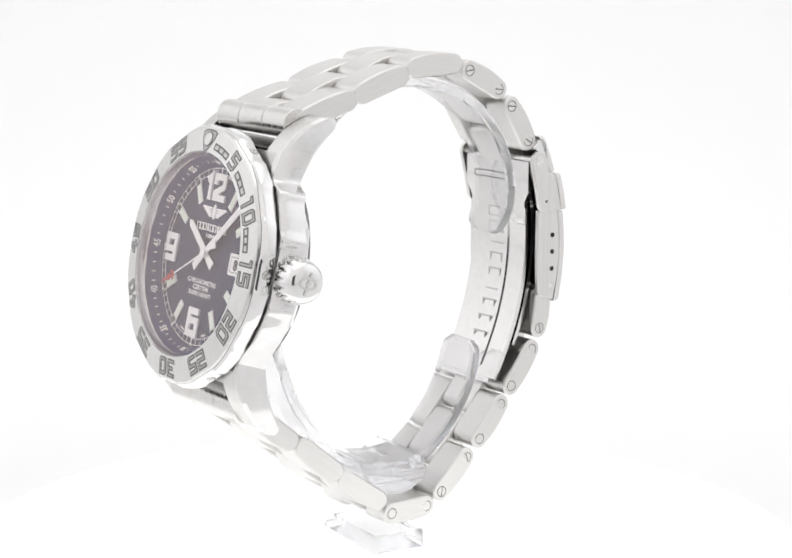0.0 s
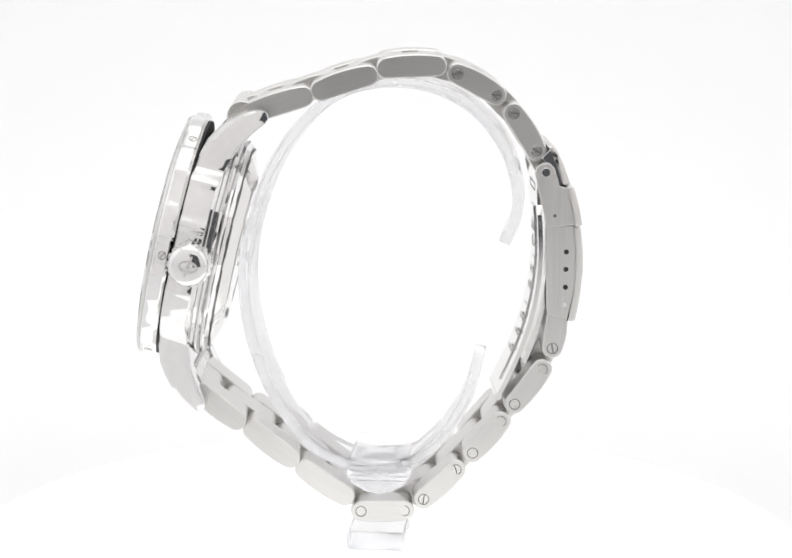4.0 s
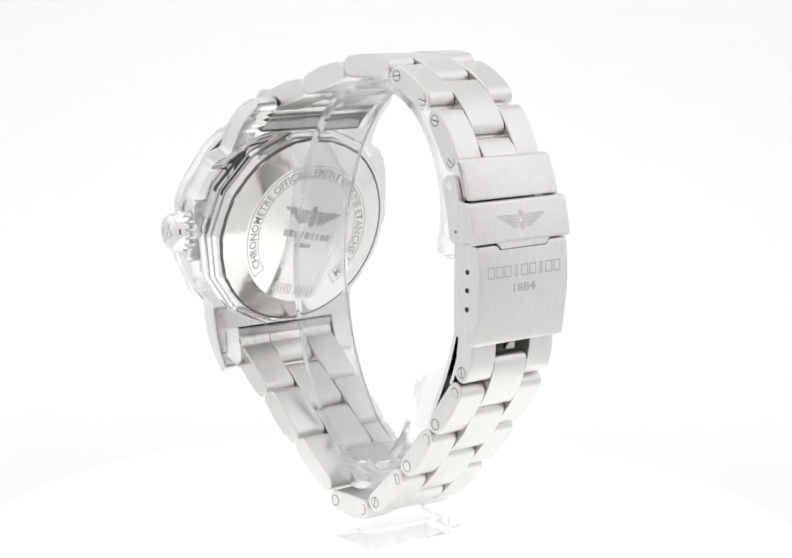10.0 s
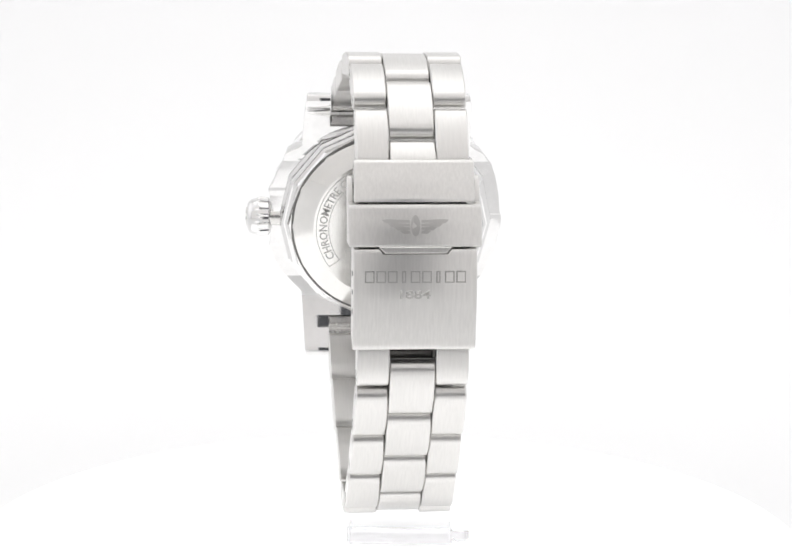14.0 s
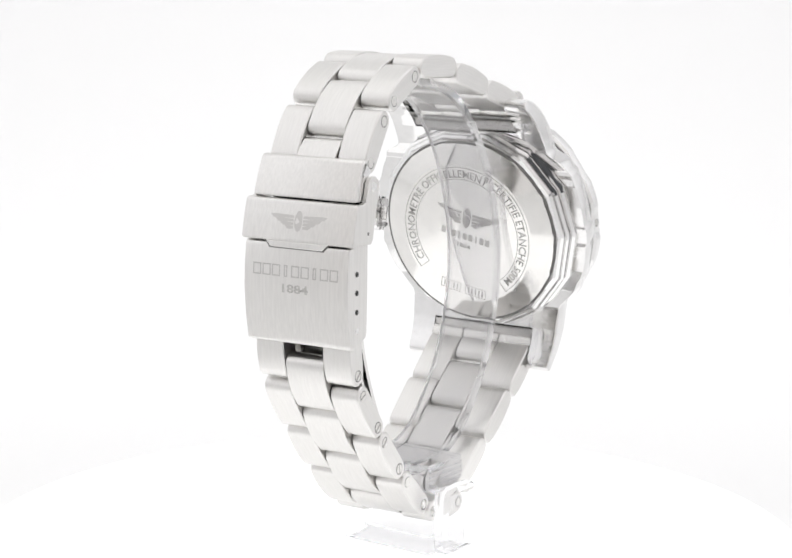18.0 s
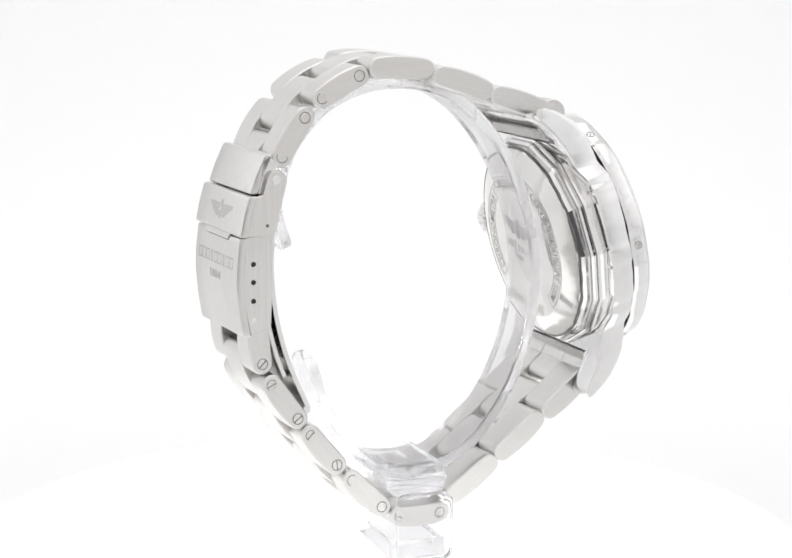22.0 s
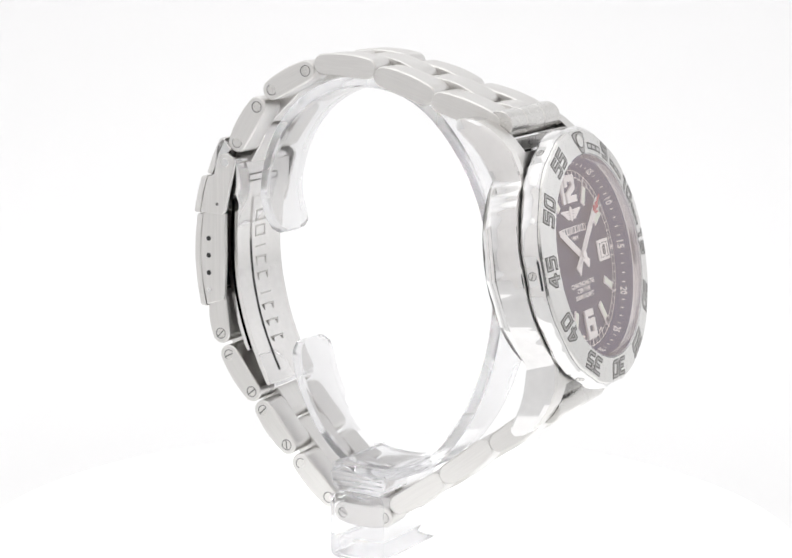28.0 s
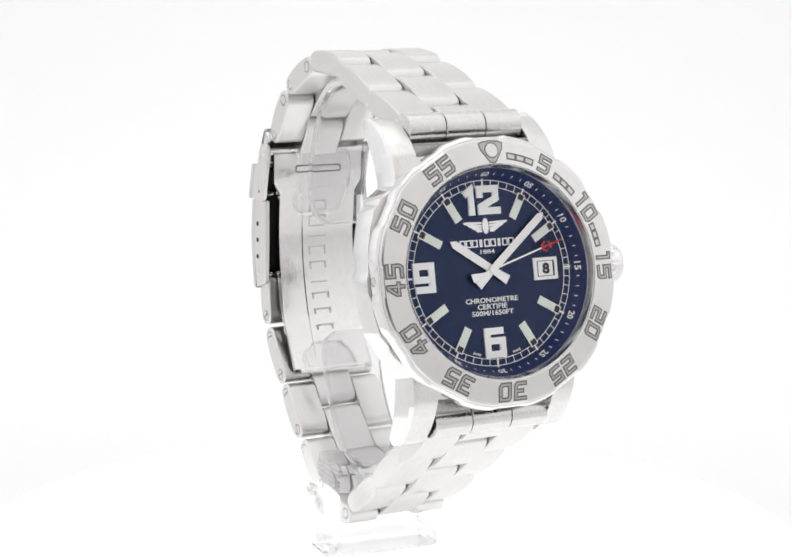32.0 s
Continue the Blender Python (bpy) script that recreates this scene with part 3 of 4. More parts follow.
# ---------------------------------------------------------------- pointers
def pointer(name, length, width, tail, level, label):
    bm = prism([(-width / 2, 0.2), (width / 2, 0.2), (width / 2, length - width * 0.7), (0, length), (-width / 2, length - width * 0.7)], face, level, level + 0.22, 0.07)
    merge(bm, prism([(-width * 0.4, 0.3), (-width * 0.62, -tail), (width * 0.62, -tail), (width * 0.4, 0.3)], face, level, level + 0.22, 0.07))
    ob = part(name, bm, SILVER, watch, label, CASE)
    part("lume_fill", prism([(-width * 0.27, 2.2), (width * 0.27, 2.2), (width * 0.27, length - width * 0.95), (0, length - width * 0.65), (-width * 0.27, length - width * 0.95)], face, level + 0.1, level + 0.26), WHITE_PRINT, ob, "white lume strip")
    return ob


hour_pointer = pointer("hour_pointer", 8.9, 1.35, 3.4, -3.3, "silver hour pointer with white lume")
minute_pointer = pointer("minute_pointer", 13.6, 1.3, 3.9, -3.0, "silver minute pointer with white lume")


def second_pointer_mesh():
    bm = prism([(-0.16, -2.2), (0.16, -2.2), (0.11, 13.8), (-0.11, 13.8)], face, -2.7, -2.58)
    merge(bm, prism([(-0.12, -1.8), (-0.75, -4.3), (0.75, -4.3), (0.12, -1.8)], face, -2.7, -2.52, 0.03))
    merge(bm, prism(circle(0, 0, 0.75), face, -2.8, -2.4, 0.08))
    return smooth(bm)


second_pointer = part("second_pointer", second_pointer_mesh(), SILVER, watch, "thin silver second pointer with red tip", CASE)
part("red_tip", merge(stroke_mesh([[(-0.75, 10.6), (-0.35, 10.0), (0.35, 10.0), (0.75, 10.6)], [(-0.45, 11.5), (0.45, 11.5)]], 0.28, face, -2.71, -2.5), prism([(-0.17, 9.8), (0.17, 9.8), (0.14, 13.9), (-0.14, 13.9)], face, -2.71, -2.53)), RED, second_pointer, "red tip")

# ---------------------------------------------------------------- crown
def flute(r, f, i):
    """Sixteen rounded flutes."""
    return r - f * 0.3 * max(0.0, math.cos(16 * 2 * math.pi * i / 128)) ** 0.7


def crown_mesh():
    rings = []
    for x, r, f in ((20.6, 1.1, 0), (22.4, 1.1, 0), (22.5, 3.0, 0), (22.7, 3.45, 1), (24.3, 3.55, 1), (24.8, 3.42, 0.5), (25.2, 3.25, 0), (25.9, 3.12, 0), (26.4, 2.85, 0), (26.75, 2.4, 0), (26.95, 1.7, 0), (27.02, 0.9, 0), (27.03, 0.05, 0)):
        rings.append([(x, 7.4 + 1.09 * flute(r, f, i) * math.cos(2 * math.pi * i / 128), 1.09 * flute(r, f, i) * math.sin(2 * math.pi * i / 128)) for i in range(128)])
    return smooth(loft(rings), 30)


crown = part("crown", crown_mesh(), POLISHED, watch, "fluted polished winding crown", CASE)
part("crown_emblem", merge(stroke_mesh([[(1.5 * math.cos(k * math.pi / 8), 0.9 * math.sin(k * math.pi / 8)) for k in range(17)], [(-0.3, -1.7), (0.3, 1.7)]], 0.38, lambda x, y, d: (26.72 + d, 7.4 + x, y), 0, 0.4),
                           prism(circle(0, 0, 0.4, 12), lambda x, y, d: (26.72 + d, 7.4 + x, y), 0, 0.42)), SATIN, crown, "raised plain emblem")
part("crown_seat", smooth(lathe([(1.8, 0), (1.8, 1.9), (1.2, 1.9), (1.2, 0)], 40)), SATIN, crown).matrix_basis = Matrix.Translation((0.0204, 0.0074, 0)) @ pose(0, 0, 0, 0, 0, -90)


# ---------------------------------------------------------------- case back
def facets(r, a):
    """Fourteen flats."""
    n = 14
    k = (a + math.pi / n) % (2 * math.pi / n) - math.pi / n
    return r * math.cos(math.pi / n) / math.cos(k) * (1 + 0.006)


part("case_underside", smooth(lathe([(16.0, 8.2), (20.7, 8.2), (20.6, 8.9), (20.1, 9.25), (20.0, 9.8), (16.0, 9.9)], 112, facets, False), 20), POLISHED, watch, "wavy steel step behind the case", CASE)
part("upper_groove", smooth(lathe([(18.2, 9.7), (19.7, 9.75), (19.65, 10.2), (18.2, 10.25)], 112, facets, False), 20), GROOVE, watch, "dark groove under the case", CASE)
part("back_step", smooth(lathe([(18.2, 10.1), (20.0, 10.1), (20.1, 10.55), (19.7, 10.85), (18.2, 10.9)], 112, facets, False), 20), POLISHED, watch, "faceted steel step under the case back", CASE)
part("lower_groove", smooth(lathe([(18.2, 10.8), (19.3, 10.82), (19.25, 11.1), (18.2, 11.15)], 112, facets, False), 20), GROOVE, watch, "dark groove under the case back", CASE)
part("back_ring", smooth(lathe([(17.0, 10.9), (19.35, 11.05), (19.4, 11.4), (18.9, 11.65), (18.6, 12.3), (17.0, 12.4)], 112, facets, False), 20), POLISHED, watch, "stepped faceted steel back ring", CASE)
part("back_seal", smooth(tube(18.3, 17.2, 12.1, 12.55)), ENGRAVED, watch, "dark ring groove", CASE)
back = part("back_cover", smooth(lathe([(18.0, 11.9), (18.0, 12.5), (17.85, 12.65), (17.1, 12.95), (14.15, 14.0), (14.0, 14.05), (0.01, 14.05)], 112, lambda r, a: facets(r, a) if r > 17.9 else r), 15), BACK_STEEL, watch, "polished screw-down case back with engraving", CASE)
B0 = 14.05


def on_back(x, y, d):
    return rear(x, y, B0 + d)


def askew(x, y, d, turn=radians(-12)):
    """The screwed back does not stop upright: its emblem leans."""
    return on_back(x * math.cos(turn) - y * math.sin(turn), x * math.sin(turn) + y * math.cos(turn), d)


part("back_disc", lathe([(0.01, B0 + 0.004), (13.7, B0 + 0.004), (13.7, B0 - 0.2), (0.01, B0 - 0.2)], 96), BACK_STEEL, back, "polished centre of the case back")
part("back_writing", raise_flat(lettering("CHRONOMETRE OFFICIELLEMENT CERTIFIE ETANCHE 500M", 1.6, 55.5, 0.01), around(12.15, 10, on_back), 0, 0.05), SHALLOW, back, "engraved ring of words")
arc0, arc1 = radians(-126), radians(146)
frame_lines = []
for r in (11.05, 13.45):
    frame_lines.append([(r * math.sin(arc0 + (arc1 - arc0) * i / 60), r * math.cos(arc0 + (arc1 - arc0) * i / 60)) for i in range(61)])
for a in (arc0, arc1):
    frame_lines.append([(11.05 * math.sin(a), 11.05 * math.cos(a)), (13.45 * math.sin(a), 13.45 * math.cos(a))])
part("back_border", stroke_mesh(frame_lines, 0.14, on_back, 0, 0.045), SHALLOW, back, "engraved border")
wings(lambda x, y, d: askew(x, y + 3.2, d), 13.5, 0, 0.05, back, GROOVE, "engraved winged emblem")
word_blocks(9, 11.0, 1.35, lambda x, y, d: askew(x, y - 0.6, d), 0, 0.05, back, SHALLOW, "engraved maker's mark")
part("back_writing", raise_flat(lettering("1884", 0.95, 2.8), lambda x, y, d: askew(x, y - 2.6, d), 0, 0.05), SHALLOW, back, "engraved year")
for s in (-1, 1):
    at = lambda x, y, d, s=s: askew(0.75 + 2.75 * s + x, -11.6 + y, d)
    bx = part("number_box", stroke_mesh([[(-2.2, -0.9), (2.2, -0.9), (2.2, 0.9), (-2.2, 0.9), (-2.2, -0.9)]], 0.14, at, 0, 0.045), SHALLOW, back, "engraved box")
    part("number_bars", stroke_mesh([[(-1.5 + 0.75 * k, -0.45), (-1.5 + 0.75 * k, 0.45)] for k in range(5)], 0.3, at, 0, 0.045), SHALLOW, bx, "illegible engraved bars")


# ---------------------------------------------------------------- bracelet
def along(p, q, lift=0.0):
    """The frame of a link from p to q (y, z): x across, y along, z outward; and its length."""
    a, b = Vector((0, p[0], up(p[1]))), Vector((0, q[0], up(q[1])))
    d = (b - a).normalized()
    n = Vector((1, 0, 0)).cross(d)
    mid = (a + b) / 2
    if n.dot(mid - Vector((0, 0, up(-62)))) < 0:
        n = -n
    x = d.cross(n)
    m = Matrix(((x.x, d.x, n.x, 0), (x.y, d.y, n.y, 0), (x.z, d.z, n.z, 0), (0, 0, 0, 1)))
    m.translation = (a + n * lift) / 1000
    return m, (b - a).length, x.x


def bar_profile(length, r, arch=0.4, seg=7):
    """Side outline of a link: rounded ends, a faintly arched outer face."""
    pts = []
    for i in range(seg + 1):
        a = radians(90 + 180 * i / seg)
        pts.append((r * math.cos(a), r * math.sin(a)))
    for i in range(seg + 1):
        a = radians(-90 + 180 * i / seg)
        pts.append((length + r * math.cos(a), r * math.sin(a)))
    for i in range(1, 6):
        t = i / 6
        pts.append((length * (1 - t), r + arch * 4 * t * (1 - t)))
    return pts


def bar_mesh(length, r, x0, x1, edge=0.22, arch=0.22, w0=None, w1=None):
    """A link piece from x0 to x1; w0, w1: outer x at its two ends, for a tapering bracelet."""
    prof = bar_profile(length, r, arch)
    bm = prism(prof, lambda s, n, d: (d, s, n), x0, x1, edge)
    if w0 is not None:
        for v in bm.verts:
            if (v.co.x - x0) / (x1 - x0) > 0.5:
                v.co.x += table(v.co.y, [(0, w0 - x1), (max(length, 0.1), w1 - x1)])
    return smooth(bm, 40)


TUBE_TOP, TUBE_LOW = (-25.9, -33.6), (-35.7, -80.8)
ROWS = [  # both pivots (y, z) and the half widths there
    ((-24.6, -33.2), (-15.3, -30.2), 10.8, 10.7), ((-12.3, -29.1), (-4.2, -26.5), 10.6, 10.3), ((-0.9, -25.2), (7.7, -24.8), 10.1, 9.8),
    ((11.3, -26.1), (18.05, -29.7), 9.6, 9.5), ((21.2, -32.9), (25.3, -39.4), 9.4, 9.3),
    ((29.6, -68.6), (28.9, -74.6), 9.3, 9.3), ((27.16, -78.45), (22.4, -84.8), 9.3, 9.4), ((19.97, -88.0), (15.05, -93.8), 9.4, 9.5), ((12.1, -96.9), (6.37, -102.4), 9.5, 9.6), ((2.9, -104.5), (-4.85, -104.6), 9.7, 9.8),
    ((-7.8, -101.7), (-14.9, -96.8), 10.0, 10.2), ((-17.6, -94.7), (-24.1, -89.5), 10.4, 10.6), ((-27.1, -87.7), (-33.6, -82.4), 10.7, 10.8)]
CORE = 3.75                     # half width of the middle row
PINS_R = {(3, 0): 1, (3, 1): 1, (4, 0): 1, (4, 1): 1, (5, 1): 1, (6, 0): 0, (6, 1): 0, (7, 0): 0, (7, 1): 0, (8, 0): 1, (8, 1): 1, (9, 0): 0, (9, 1): 0}
PINS_L = {(3, 0): 0, (3, 1): 0, (4, 0): 0, (4, 1): 0, (5, 1): 1, (6, 0): 1, (6, 1): 1, (7, 0): 1, (7, 1): 1, (8, 0): 0, (8, 1): 0, (9, 0): 1, (9, 1): 0}
rng = random.Random(4)


def pin(parent, s, x, slotted, side):
    """The end of a link pin, flush with the link's flank."""
    to3 = lambda a, b, d: (x + side * d, s + a, b)
    ob = part("link_pin", prism(circle(0, 0, 0.86, 20), to3, -0.3, 0.05, 0.05), SATIN, parent, "slotted steel screw" if slotted else "plain steel pin")
    part("pin_groove", stroke_mesh([[*circle(0, 0, 0.95, 20), (0.95, 0)]], 0.13, to3, -0.3, 0.012), ENGRAVED, parent)
    if slotted:
        a = rng.uniform(0.2, 1.9)
        part("screw_slot", stroke_mesh([[(-0.75 * math.cos(a), -0.75 * math.sin(a)), (0.75 * math.cos(a), 0.75 * math.sin(a))]], 0.2, to3, -0.1, 0.058), ENGRAVED, parent)


for i, (p, q, wp, wq) in enumerate(ROWS):
    m, length, way = along(p, q)
    for side, pins in ((1, PINS_R), (-1, PINS_L)):
        s = side * (1 if way > 0 else -1)
        ob = part("outer_link", bar_mesh(length, 1.85, s * (CORE + 0.12), s * max(wp, wq), 0.22, 0.34, s * wp, s * wq), BRUSHED, watch, "brushed steel outer bracelet link", m)
        for end in (0, 1):
            if (i, end) in pins:
                pin(ob, end * length, s * (wq if end else wp), pins[(i, end)], s)


def toward(a, b, d):
    a, b = Vector(a), Vector(b)
    return tuple(a + (b - a).normalized() * d)


def midpoint(a, b):
    return ((a[0] + b[0]) / 2, (a[1] + b[1]) / 2)


CENTRES = []
for k in (0, 1, 2, 3, 5, 6, 7, 8, 9, 10, 11):
    p, q, r, s = ROWS[k][0], ROWS[k][1], ROWS[k + 1][0], ROWS[k + 1][1]
    CENTRES.append((toward(midpoint(p, q), q, 2.0), toward(midpoint(r, s), r, 2.0)))
CENTRES.append((toward(midpoint(*ROWS[4][:2]), ROWS[4][1], 2.0), (27.0, -42.6)))
CENTRES.append((toward(midpoint(*ROWS[0][:2]), ROWS[0][0], 2.3), TUBE_TOP))
CENTRES.append((toward(midpoint(*ROWS[12][:2]), ROWS[12][1], 2.3), TUBE_LOW))
for p, q in CENTRES:
    m, length, way = along(p, q, 0.12)
    part("centre_link", bar_mesh(length, 1.85, -CORE, CORE, 0.15, 0.45), BRUSHED, watch, "brushed steel middle bracelet link", m)
# pins that join outer and middle links inside the bracelet
for i, (p, q, wp, wq) in enumerate(ROWS):
    for e in (p, q):
        part("hinge_pin", prism(circle(e[0], up(e[1]), 0.8, 12), lambda a, b, d: (d, a, b), -wp + 0.6, wp - 0.6), ENGRAVED, watch)
# three-piece tubes between the lugs
for y, z in (TUBE_TOP, TUBE_LOW):
    for x0, x1 in ((-10.75, -3.85), (-3.7, 3.7), (3.85, 10.75)):
        part("end_link", smooth(prism(circle(y, up(z), 2.55, 32), lambda a, b, d: (d, a, b), x0, x1, 0.12), 40), SATIN, watch, "satin tubular end link between the lugs")


# ---------------------------------------------------------------- clasp
OUTER = [(-38.6, 28.7), (-42, 30.3), (-45.5, 31.6), (-49, 32.6), (-52.5, 33.3), (-57, 33.8), (-60.5, 33.9), (-65, 33.5), (-69.6, 32.7)]


def curved_plate(z0, z1, out, thick, half, edge=0.35, steps=10):
    """A plate that follows the clasp's outer curve from z0 down to z1, with rounded edges."""
    rings = []
    rows = [(z0, 0.35), (z0 - 0.12, 0.12), (z0 - 0.4, 0.0)] + [(z0 + (z1 - z0) * i / steps, 0.0) for i in range(1, steps)] + [(z1 + 0.4, 0.0), (z1 + 0.12, 0.12), (z1, 0.35)]
    for z, k in rows:
        y = table(-z, [(-a, b) for a, b in OUTER]) + out
        e = edge
        ring = [(-half + k * 0.5, y - thick), (-half + k * 0.5, y - e - k), (-half + 0.3 * e + k, y - 0.3 * e - k), (-half + e, y - k), (half - e, y - k), (half - 0.3 * e - k, y - 0.3 * e - k), (half - k * 0.5, y - e - k), (half - k * 0.5, y - thick)]
        rings.append([(x, b, up(z)) for x, b in ring])
    return smooth(loft(rings), 30)


part("clasp_cover", curved_plate(-38.7, -45.35, -0.15, 1.3, 9.9), BRUSHED_Z, watch, "brushed steel upper clasp cover")
flap = part("safety_flap", curved_plate(-45.6, -52.4, 0.25, 1.3, 10.9), BRUSHED_Z, watch, "brushed safety flap with winged emblem")
lower = part("clasp_plate", curved_plate(-52.65, -69.6, 0.0, 1.3, 10.15, 0.35, 16), BRUSHED_Z, watch, "brushed steel clasp plate with engraving")


def on_clasp(zc, out):
    def place(x, y, d):
        z = zc + y
        return (-x, table(-z, [(-a, b) for a, b in OUTER]) + out + d, up(z))
    return place


wings(on_clasp(-49.0, 0.25), 11.0, -0.05, 0.035, flap, FAINT, "faintly engraved winged emblem")
word_blocks(9, 16.8, 1.75, on_clasp(-57.2, 0.0), -0.05, 0.03, lower, SHALLOW, "engraved maker's mark", 0.2)
part("clasp_writing", raise_flat(lettering("1884", 1.45, 5.0), on_clasp(-60.1, 0.0), -0.05, 0.035), SHALLOW, lower, "engraved year")
part("flap_lip", smooth(prism([(-6.0, 0.3), (6.0, 0.3), (5.0, -0.75), (-5.0, -0.75)], on_clasp(-52.6, 0.0), -0.4, 0.3, 0.12)), BRUSHED_Z, flap, "thumb lip of the flap")
part("lip_shadow_gap", prism([(-6.3, 0.35), (6.3, 0.35), (5.3, -0.95), (-5.3, -0.95)], on_clasp(-52.6, 0.0), -0.4, 0.02), ENGRAVED, lower)

FLANK = [(27.4, -52.4), (27.4, -60), (27.6, -67.4), (27.9, -68.2), (31.3, -69.3), (32.2, -65), (32.65, -60.5), (32.5, -57), (32.0, -52.4)]
FLAPSIDE = [(25.0, -43.2), (25.3, -42.1), (26.3, -41.4), (27.6, -41.5), (28.4, -42.3), (29.3, -45.4), (30.6, -45.7), (31.4, -48.5), (32.2, -52.2), (27.6, -52.5), (27.0, -51.8), (26.2, -48)]
for s in (-1, 1):
    to3 = lambda a, b, d: (d, a, up(b))
    fl = part("clasp_flank", smooth(prism(FLANK, to3, s * 9.2, s * 10.1, 0.1), 40), BRUSHED_Z, watch, "brushed side of the clasp with adjusting holes")
    for z in (-57.1, -60.2, -63.4):
        part("adjusting_hole", prism(circle(30.85, up(z), 0.45, 16), lambda a, b, d: (d, a, b), s * 9.9, s * 10.165), DARK, fl, "dark adjusting hole")
    part("flank_rivet", smooth(prism(circle(30.75, up(-66.6), 0.42, 16), lambda a, b, d: (d, a, b), s * 9.9, s * 10.2, 0.04)), POLISHED, fl)
    fs = part("flap_side", smooth(prism(FLAPSIDE, to3, s * 10.0, s * 10.85, 0.1), 40), BRUSHED_Z, watch, "brushed side of the safety flap")
    part("flap_rivet", smooth(prism(circle(26.9, up(-43.0), 0.8, 20), lambda a, b, d: (d, a, b), s * 10.5, s * 10.95, 0.08)), POLISHED, fs, "polished rivet")
    part("flap_dimple", prism(circle(28.6, up(-50.6), 0.3, 12), lambda a, b, d: (d, a, b), s * 10.5, s * 10.87), ENGRAVED, fs)
    part("clasp_bracket", smooth(prism([(26.2, -40.6), (27.9, -38.9), (29.0, -40), (29.8, -45.3), (28.6, -45.4), (27.6, -42.2)], to3, s * 9.2, s * 9.9, 0.08), 40), POLISHED, watch, "folded edge of the upper clasp cover")
part("clasp_axle", smooth(prism(circle(26.7, up(-43.0), 0.75, 20), lambda a, b, d: (d, a, b), -10.2, 10.2)), POLISHED, watch, "polished hinge axle of the clasp")

BLADE = spline([(25.6, -43.4), (25.6, -48), (26.0, -53), (26.2, -58), (25.9, -63), (25.1, -68), (23.6, -73.5), (21.4, -79), (19.3, -83.4)], 5)


def blade_mesh(rows, depth, thick, half):
    """A strip along the fold-over blade; half(t): its half width at t from 0 to 1."""
    rings = []
    n = len(rows)
    for i, r in enumerate(rows):
        d = (rows[min(i + 1, n - 1)] - rows[max(i - 1, 0)]).normalized()
        k = Vector((d.y, -d.x))
        k = k if k.x < 0 else -k
        a, b = r + k * depth, r + k * (depth - thick)
        w = half(i / (n - 1))
        rings.append([(-w, a.x, up(a.y)), (w, a.x, up(a.y)), (w, b.x, up(b.y)), (-w, b.x, up(b.y))])
    return smooth(loft(rings), 30)


blade = part("folding_blade", blade_mesh(BLADE, 0.0, 0.8, lambda t: 9.1 if t < 0.15 else (9.1 - (t - 0.15) / 0.05 * 1.3 if t < 0.2 else 7.8)), BLADE_STEEL, watch, "polished folding blade inside the clasp")
part("blade_rib", blade_mesh(BLADE[7:39], 0.25, 0.35, lambda t: 3.0), BLADE_STEEL, blade, "raised middle of the folding blade")
for k in range(9):
    zc = -53.6 - 2.9 * k
    yc = table(-zc, [(-p.y, p.x) for p in BLADE])
    lines = [[(-1.6, 0), (1.6, 0)]] if k in (2, 5) else [[(-1.6, -0.9), (1.6, -0.9), (1.6, 0.9), (-1.6, 0.9), (-1.6, -0.9)]]
    part("blade_mark", stroke_mesh(lines, 0.3, lambda x, y, d, zc=zc, yc=yc: (x, yc - 0.25 - d, up(zc + y)), -0.1, 0.07), FAINT, blade, "embossed maker's mark")
part("under_blade", blade_mesh(BLADE[2:34], -1.6, 0.7, lambda t: 7.5), BLADE_STEEL, watch, "second steel blade of the clasp")
# Added black plate that paints the deep shade inside the clasp.
part("clasp_shade_plate", blade_mesh(spline([(28.2, -46.4), (29.6, -50), (30.7, -55), (31.0, -60), (30.7, -64.5), (30.2, -68.2)], 4), 0.0, 0.7, lambda t: 9.15), DARK, watch, "added dark plate for the shade inside the clasp")
for z in (-51.2, -66.6):
    part("spring_pin", smooth(prism(circle(29.2, up(z), 0.5, 14), lambda a, b, d: (d, a, b), -9.2, 9.2)), POLISHED, watch, "polished spring pin inside the clasp")
part("blade_slot", stroke_mesh([[(-4.6, 0.2), (-4.6, -0.5), (-4.3, -0.75), (4.3, -0.75), (4.6, -0.5), (4.6, 0.2), (4.3, 0.45), (-4.3, 0.45), (-4.6, 0.2)]], 0.26, lambda x, y, d: (x, 25.58 - d, up(-46.2 + y)), -0.05, 0.05), ENGRAVED, blade, "narrow slot in the blade")
part("blade_bar", smooth(prism(circle(19.6, up(-84.0), 0.7, 16), lambda a, b, d: (d, a, b), -6.7, 6.7)), POLISHED, watch, "polished end bar of the blade")


# ---------------------------------------------------------------- acrylic stand
def sup(z):
    return z + FOOT


CUFF = spline([(20.7, -56.4), (22.8, -51), (22.7, -45.5), (20.2, -38.6), (15.2, -32.6), (8.2, -28.9), (0, -27.9), (-8, -29.8), (-14.8, -35), (-20.6, -43.2), (-24.3, -53.2), (-25.7, -63), (-24.4, -74), (-20.6, -84.2), (-14.6, -92.6), (-9, -96.3), (-2, -98.0), (4.5, -96.6), (10.5, -91.2), (14.6, -84), (16.7, -76.2)], 6)


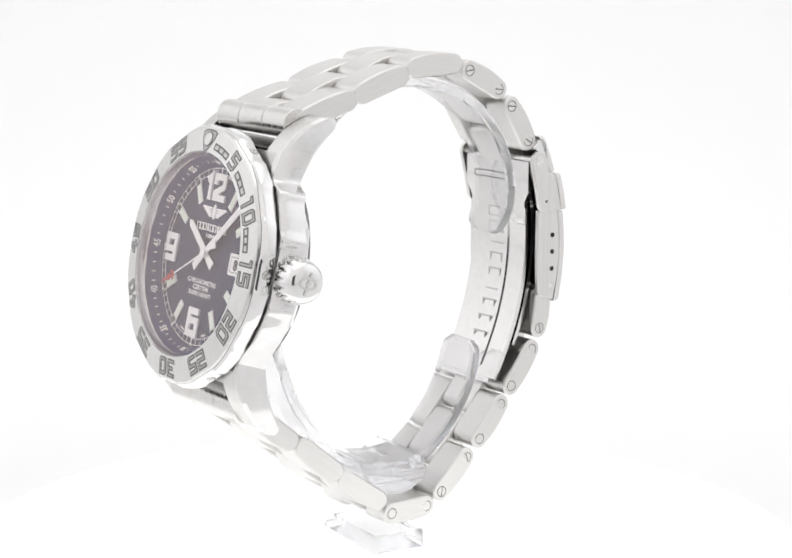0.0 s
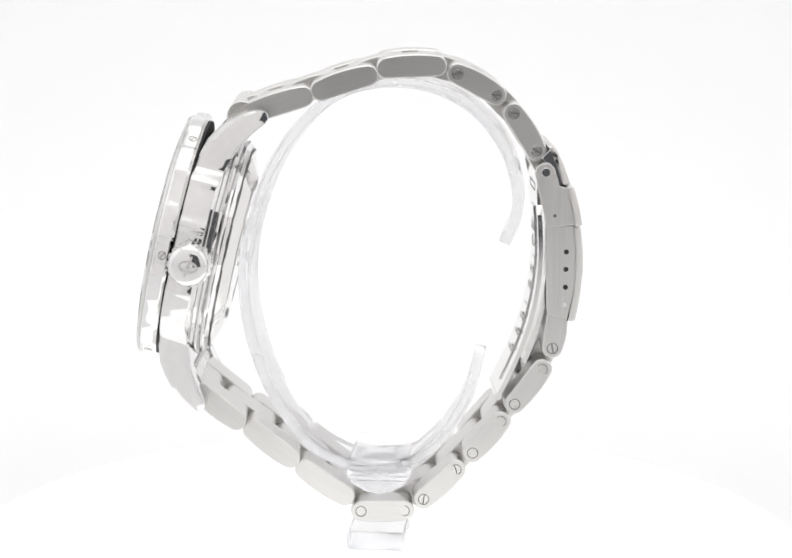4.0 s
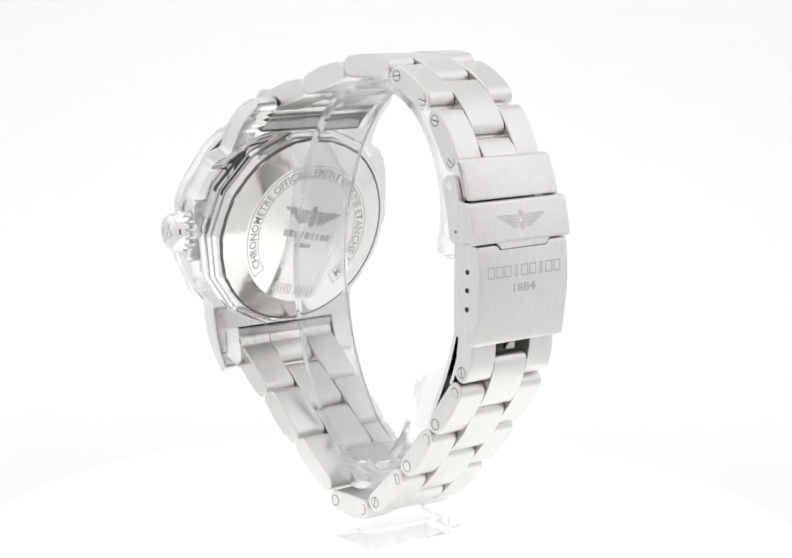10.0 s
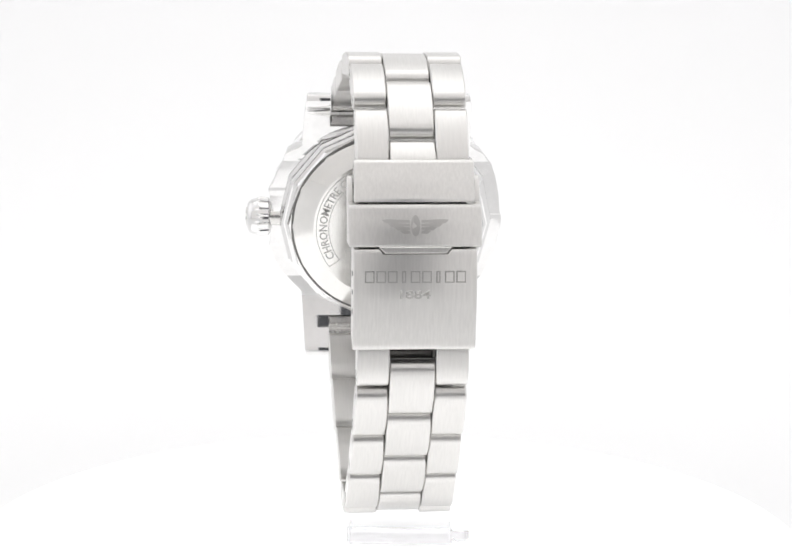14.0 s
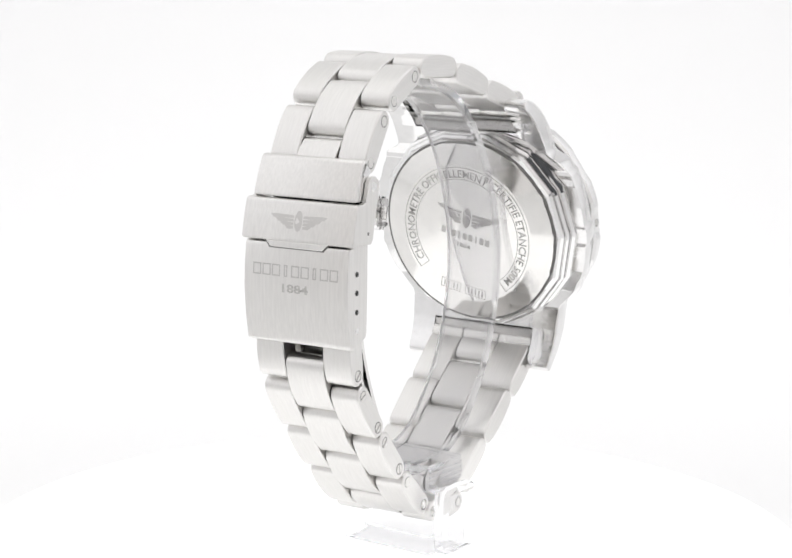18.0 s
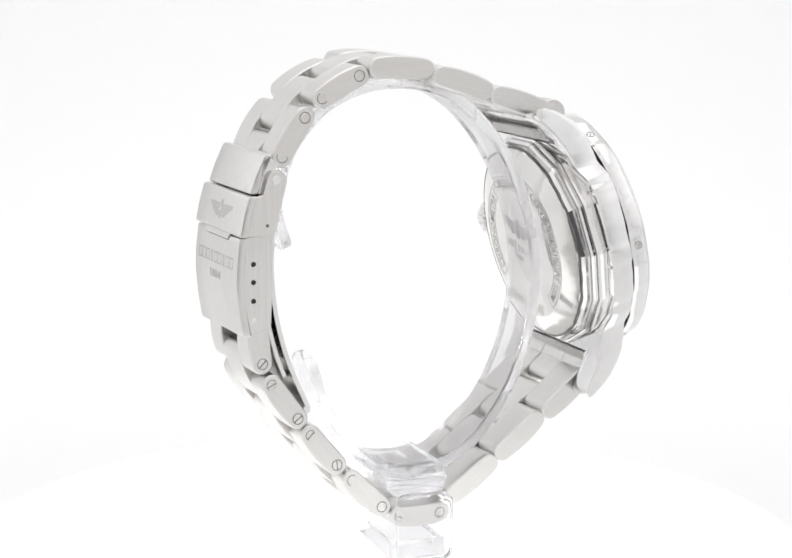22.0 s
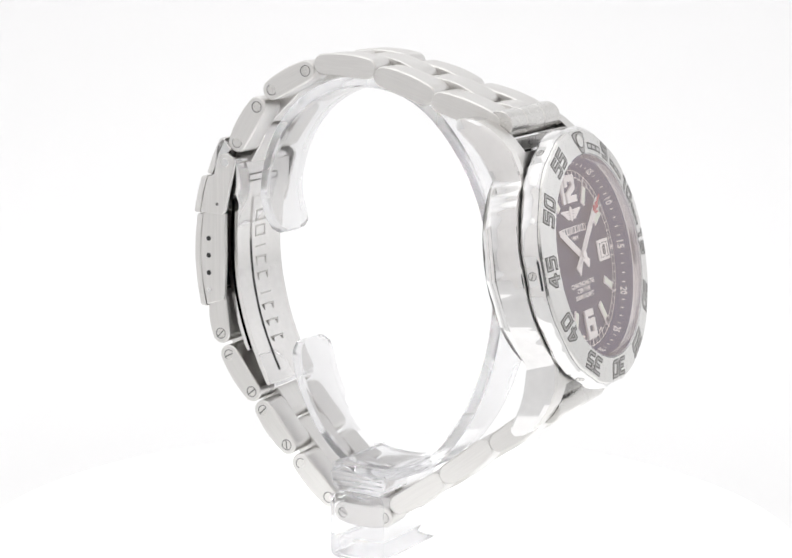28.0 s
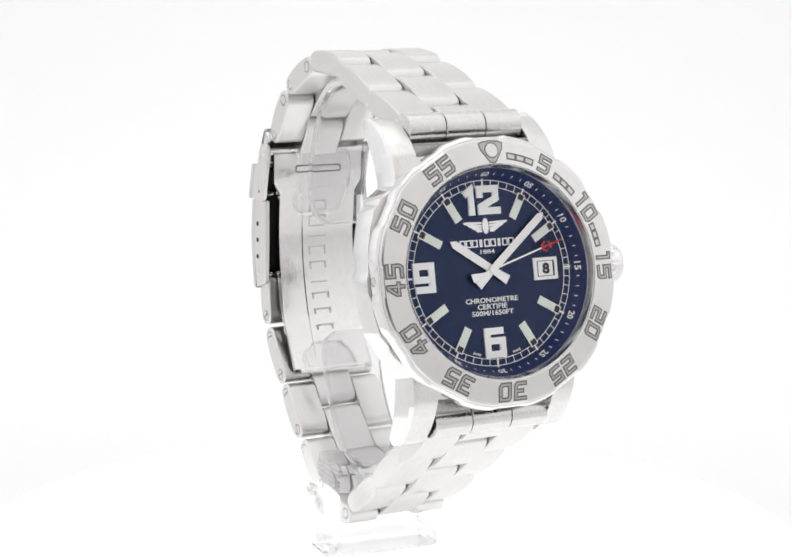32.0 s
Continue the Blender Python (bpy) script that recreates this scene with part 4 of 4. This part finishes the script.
def cuff_mesh():
    rings = []
    n = len(CUFF)
    dist = [0.0]
    for a, b in zip(CUFF, CUFF[1:]):
        dist.append(dist[-1] + (b - a).length)
    for i, r in enumerate(CUFF):
        d = (CUFF[min(i + 1, n - 1)] - CUFF[max(i - 1, 0)]).normalized()
        k = Vector((-d.y, d.x))
        e = min(dist[i], dist[-1] - dist[i])
        w = 5.6 if e > 4 else 5.6 - 2.6 * (1 - math.sqrt(max(0, 1 - (1 - e / 4) ** 2)))
        t = 1.0
        ring = []
        for x, q in ((-w, -t + 0.35), (-w + 0.35, -t), (w - 0.35, -t), (w, -t + 0.35), (w, t - 0.35), (w - 0.35, t), (-w + 0.35, t), (-w, t - 0.35)):
            c = r + k * q
            ring.append((x, c.x, sup(c.y)))
        rings.append(ring)
    return smooth(loft(rings), 40)


cuff = part("cuff", cuff_mesh(), ACRYLIC, stand, "clear bent acrylic cuff")
saddle = part("saddle", smooth(prism([(-6.9, -98.2), (-6.0, -100.2), (-3.6, -101.6), (-1.0, -102.1), (1.4, -101.6), (3.8, -100.2), (4.8, -98.2), (4.8, -97.4), (4.3, -97.2), (4.3, -95.6), (-6.4, -95.6), (-6.4, -97.2), (-6.9, -97.4)], lambda a, b, d: (d, a, sup(b)), -10.8, 7.3, 0.25), 40),
              CAST, stand, "cloudy saddle block with a rounded base")
ridges = [part("saddle_ridge", smooth(prism([(-6.2, z - 0.3), (4.1, z - 0.3), (4.1, z), (-6.2, z)], lambda a, b, d: (d, a, sup(b)), x, x + 0.35 * k, 0.1), 40), CAST, stand, "raised ridge across the saddle")
          for x, k in ((-10.8, -1), (7.3, 1)) for z in (-99.4, -98.5, -97.6, -96.7)]
upright = part("upright", smooth(prism(rounded(-7.2, 3.0, sup(-112.2), sup(-100.2), 1.6, 5), lambda a, b, d: (d, a, b), -14.0, -10.9, 0.7), 40), BLOCK, stand, "clear upright strip")
upright.visible_shadow = False
foot = part("foot_plate", smooth(prism(rounded(-6.6, 3.8, sup(-112.4), sup(-109.0), 0.5, 3), lambda a, b, d: (d, a, b), -10.9, 8.4, 0.5), 40), BLOCK, stand, "clear foot plate on the turntable")
foot.visible_shadow = False
for ob in ridges + [saddle]:
    ob.visible_shadow = False
cuff.visible_shadow = False
cuff.data.materials.append(ACRYLIC_EDGE)
for f in cuff.data.polygons:                        # more haze on the sawn edges paints their bright rims
    f.material_index = 1 if abs(f.normal.x) > 0.35 or len(f.vertices) > 4 else 0


# ---------------------------------------------------------------- movement
def motions():
    turning, seconds = [], []
    axle = CASE @ pose(0.0002, 0, 0.0005)
    for i in range(0, 65):
        t = i / 2
        turning.append((t, pose(0, 0, 0, 0, 0, -(TURN_START + TURN_RATE * t))))
        seconds.append((t, axle @ pose(0, 0, 0, 0, 241 + 6 * t, 0)))
    walk(table_top, turning)
    walk(watch, [(t, m @ MOUNT) for t, m in turning])
    walk(stand, [(t, m @ SEAT) for t, m in turning])
    walk(second_pointer, seconds)
    walk(minute_pointer, [(t, axle @ pose(0, 0, 0, 0, 46.8 + 0.1 * t, 0)) for t in (0, 8, 16, 24, 32)])
    walk(hour_pointer, [(t, axle @ pose(0, 0, 0, 0, 303.9 + t / 120, 0)) for t in (0, 8, 16, 24, 32)])


motions()
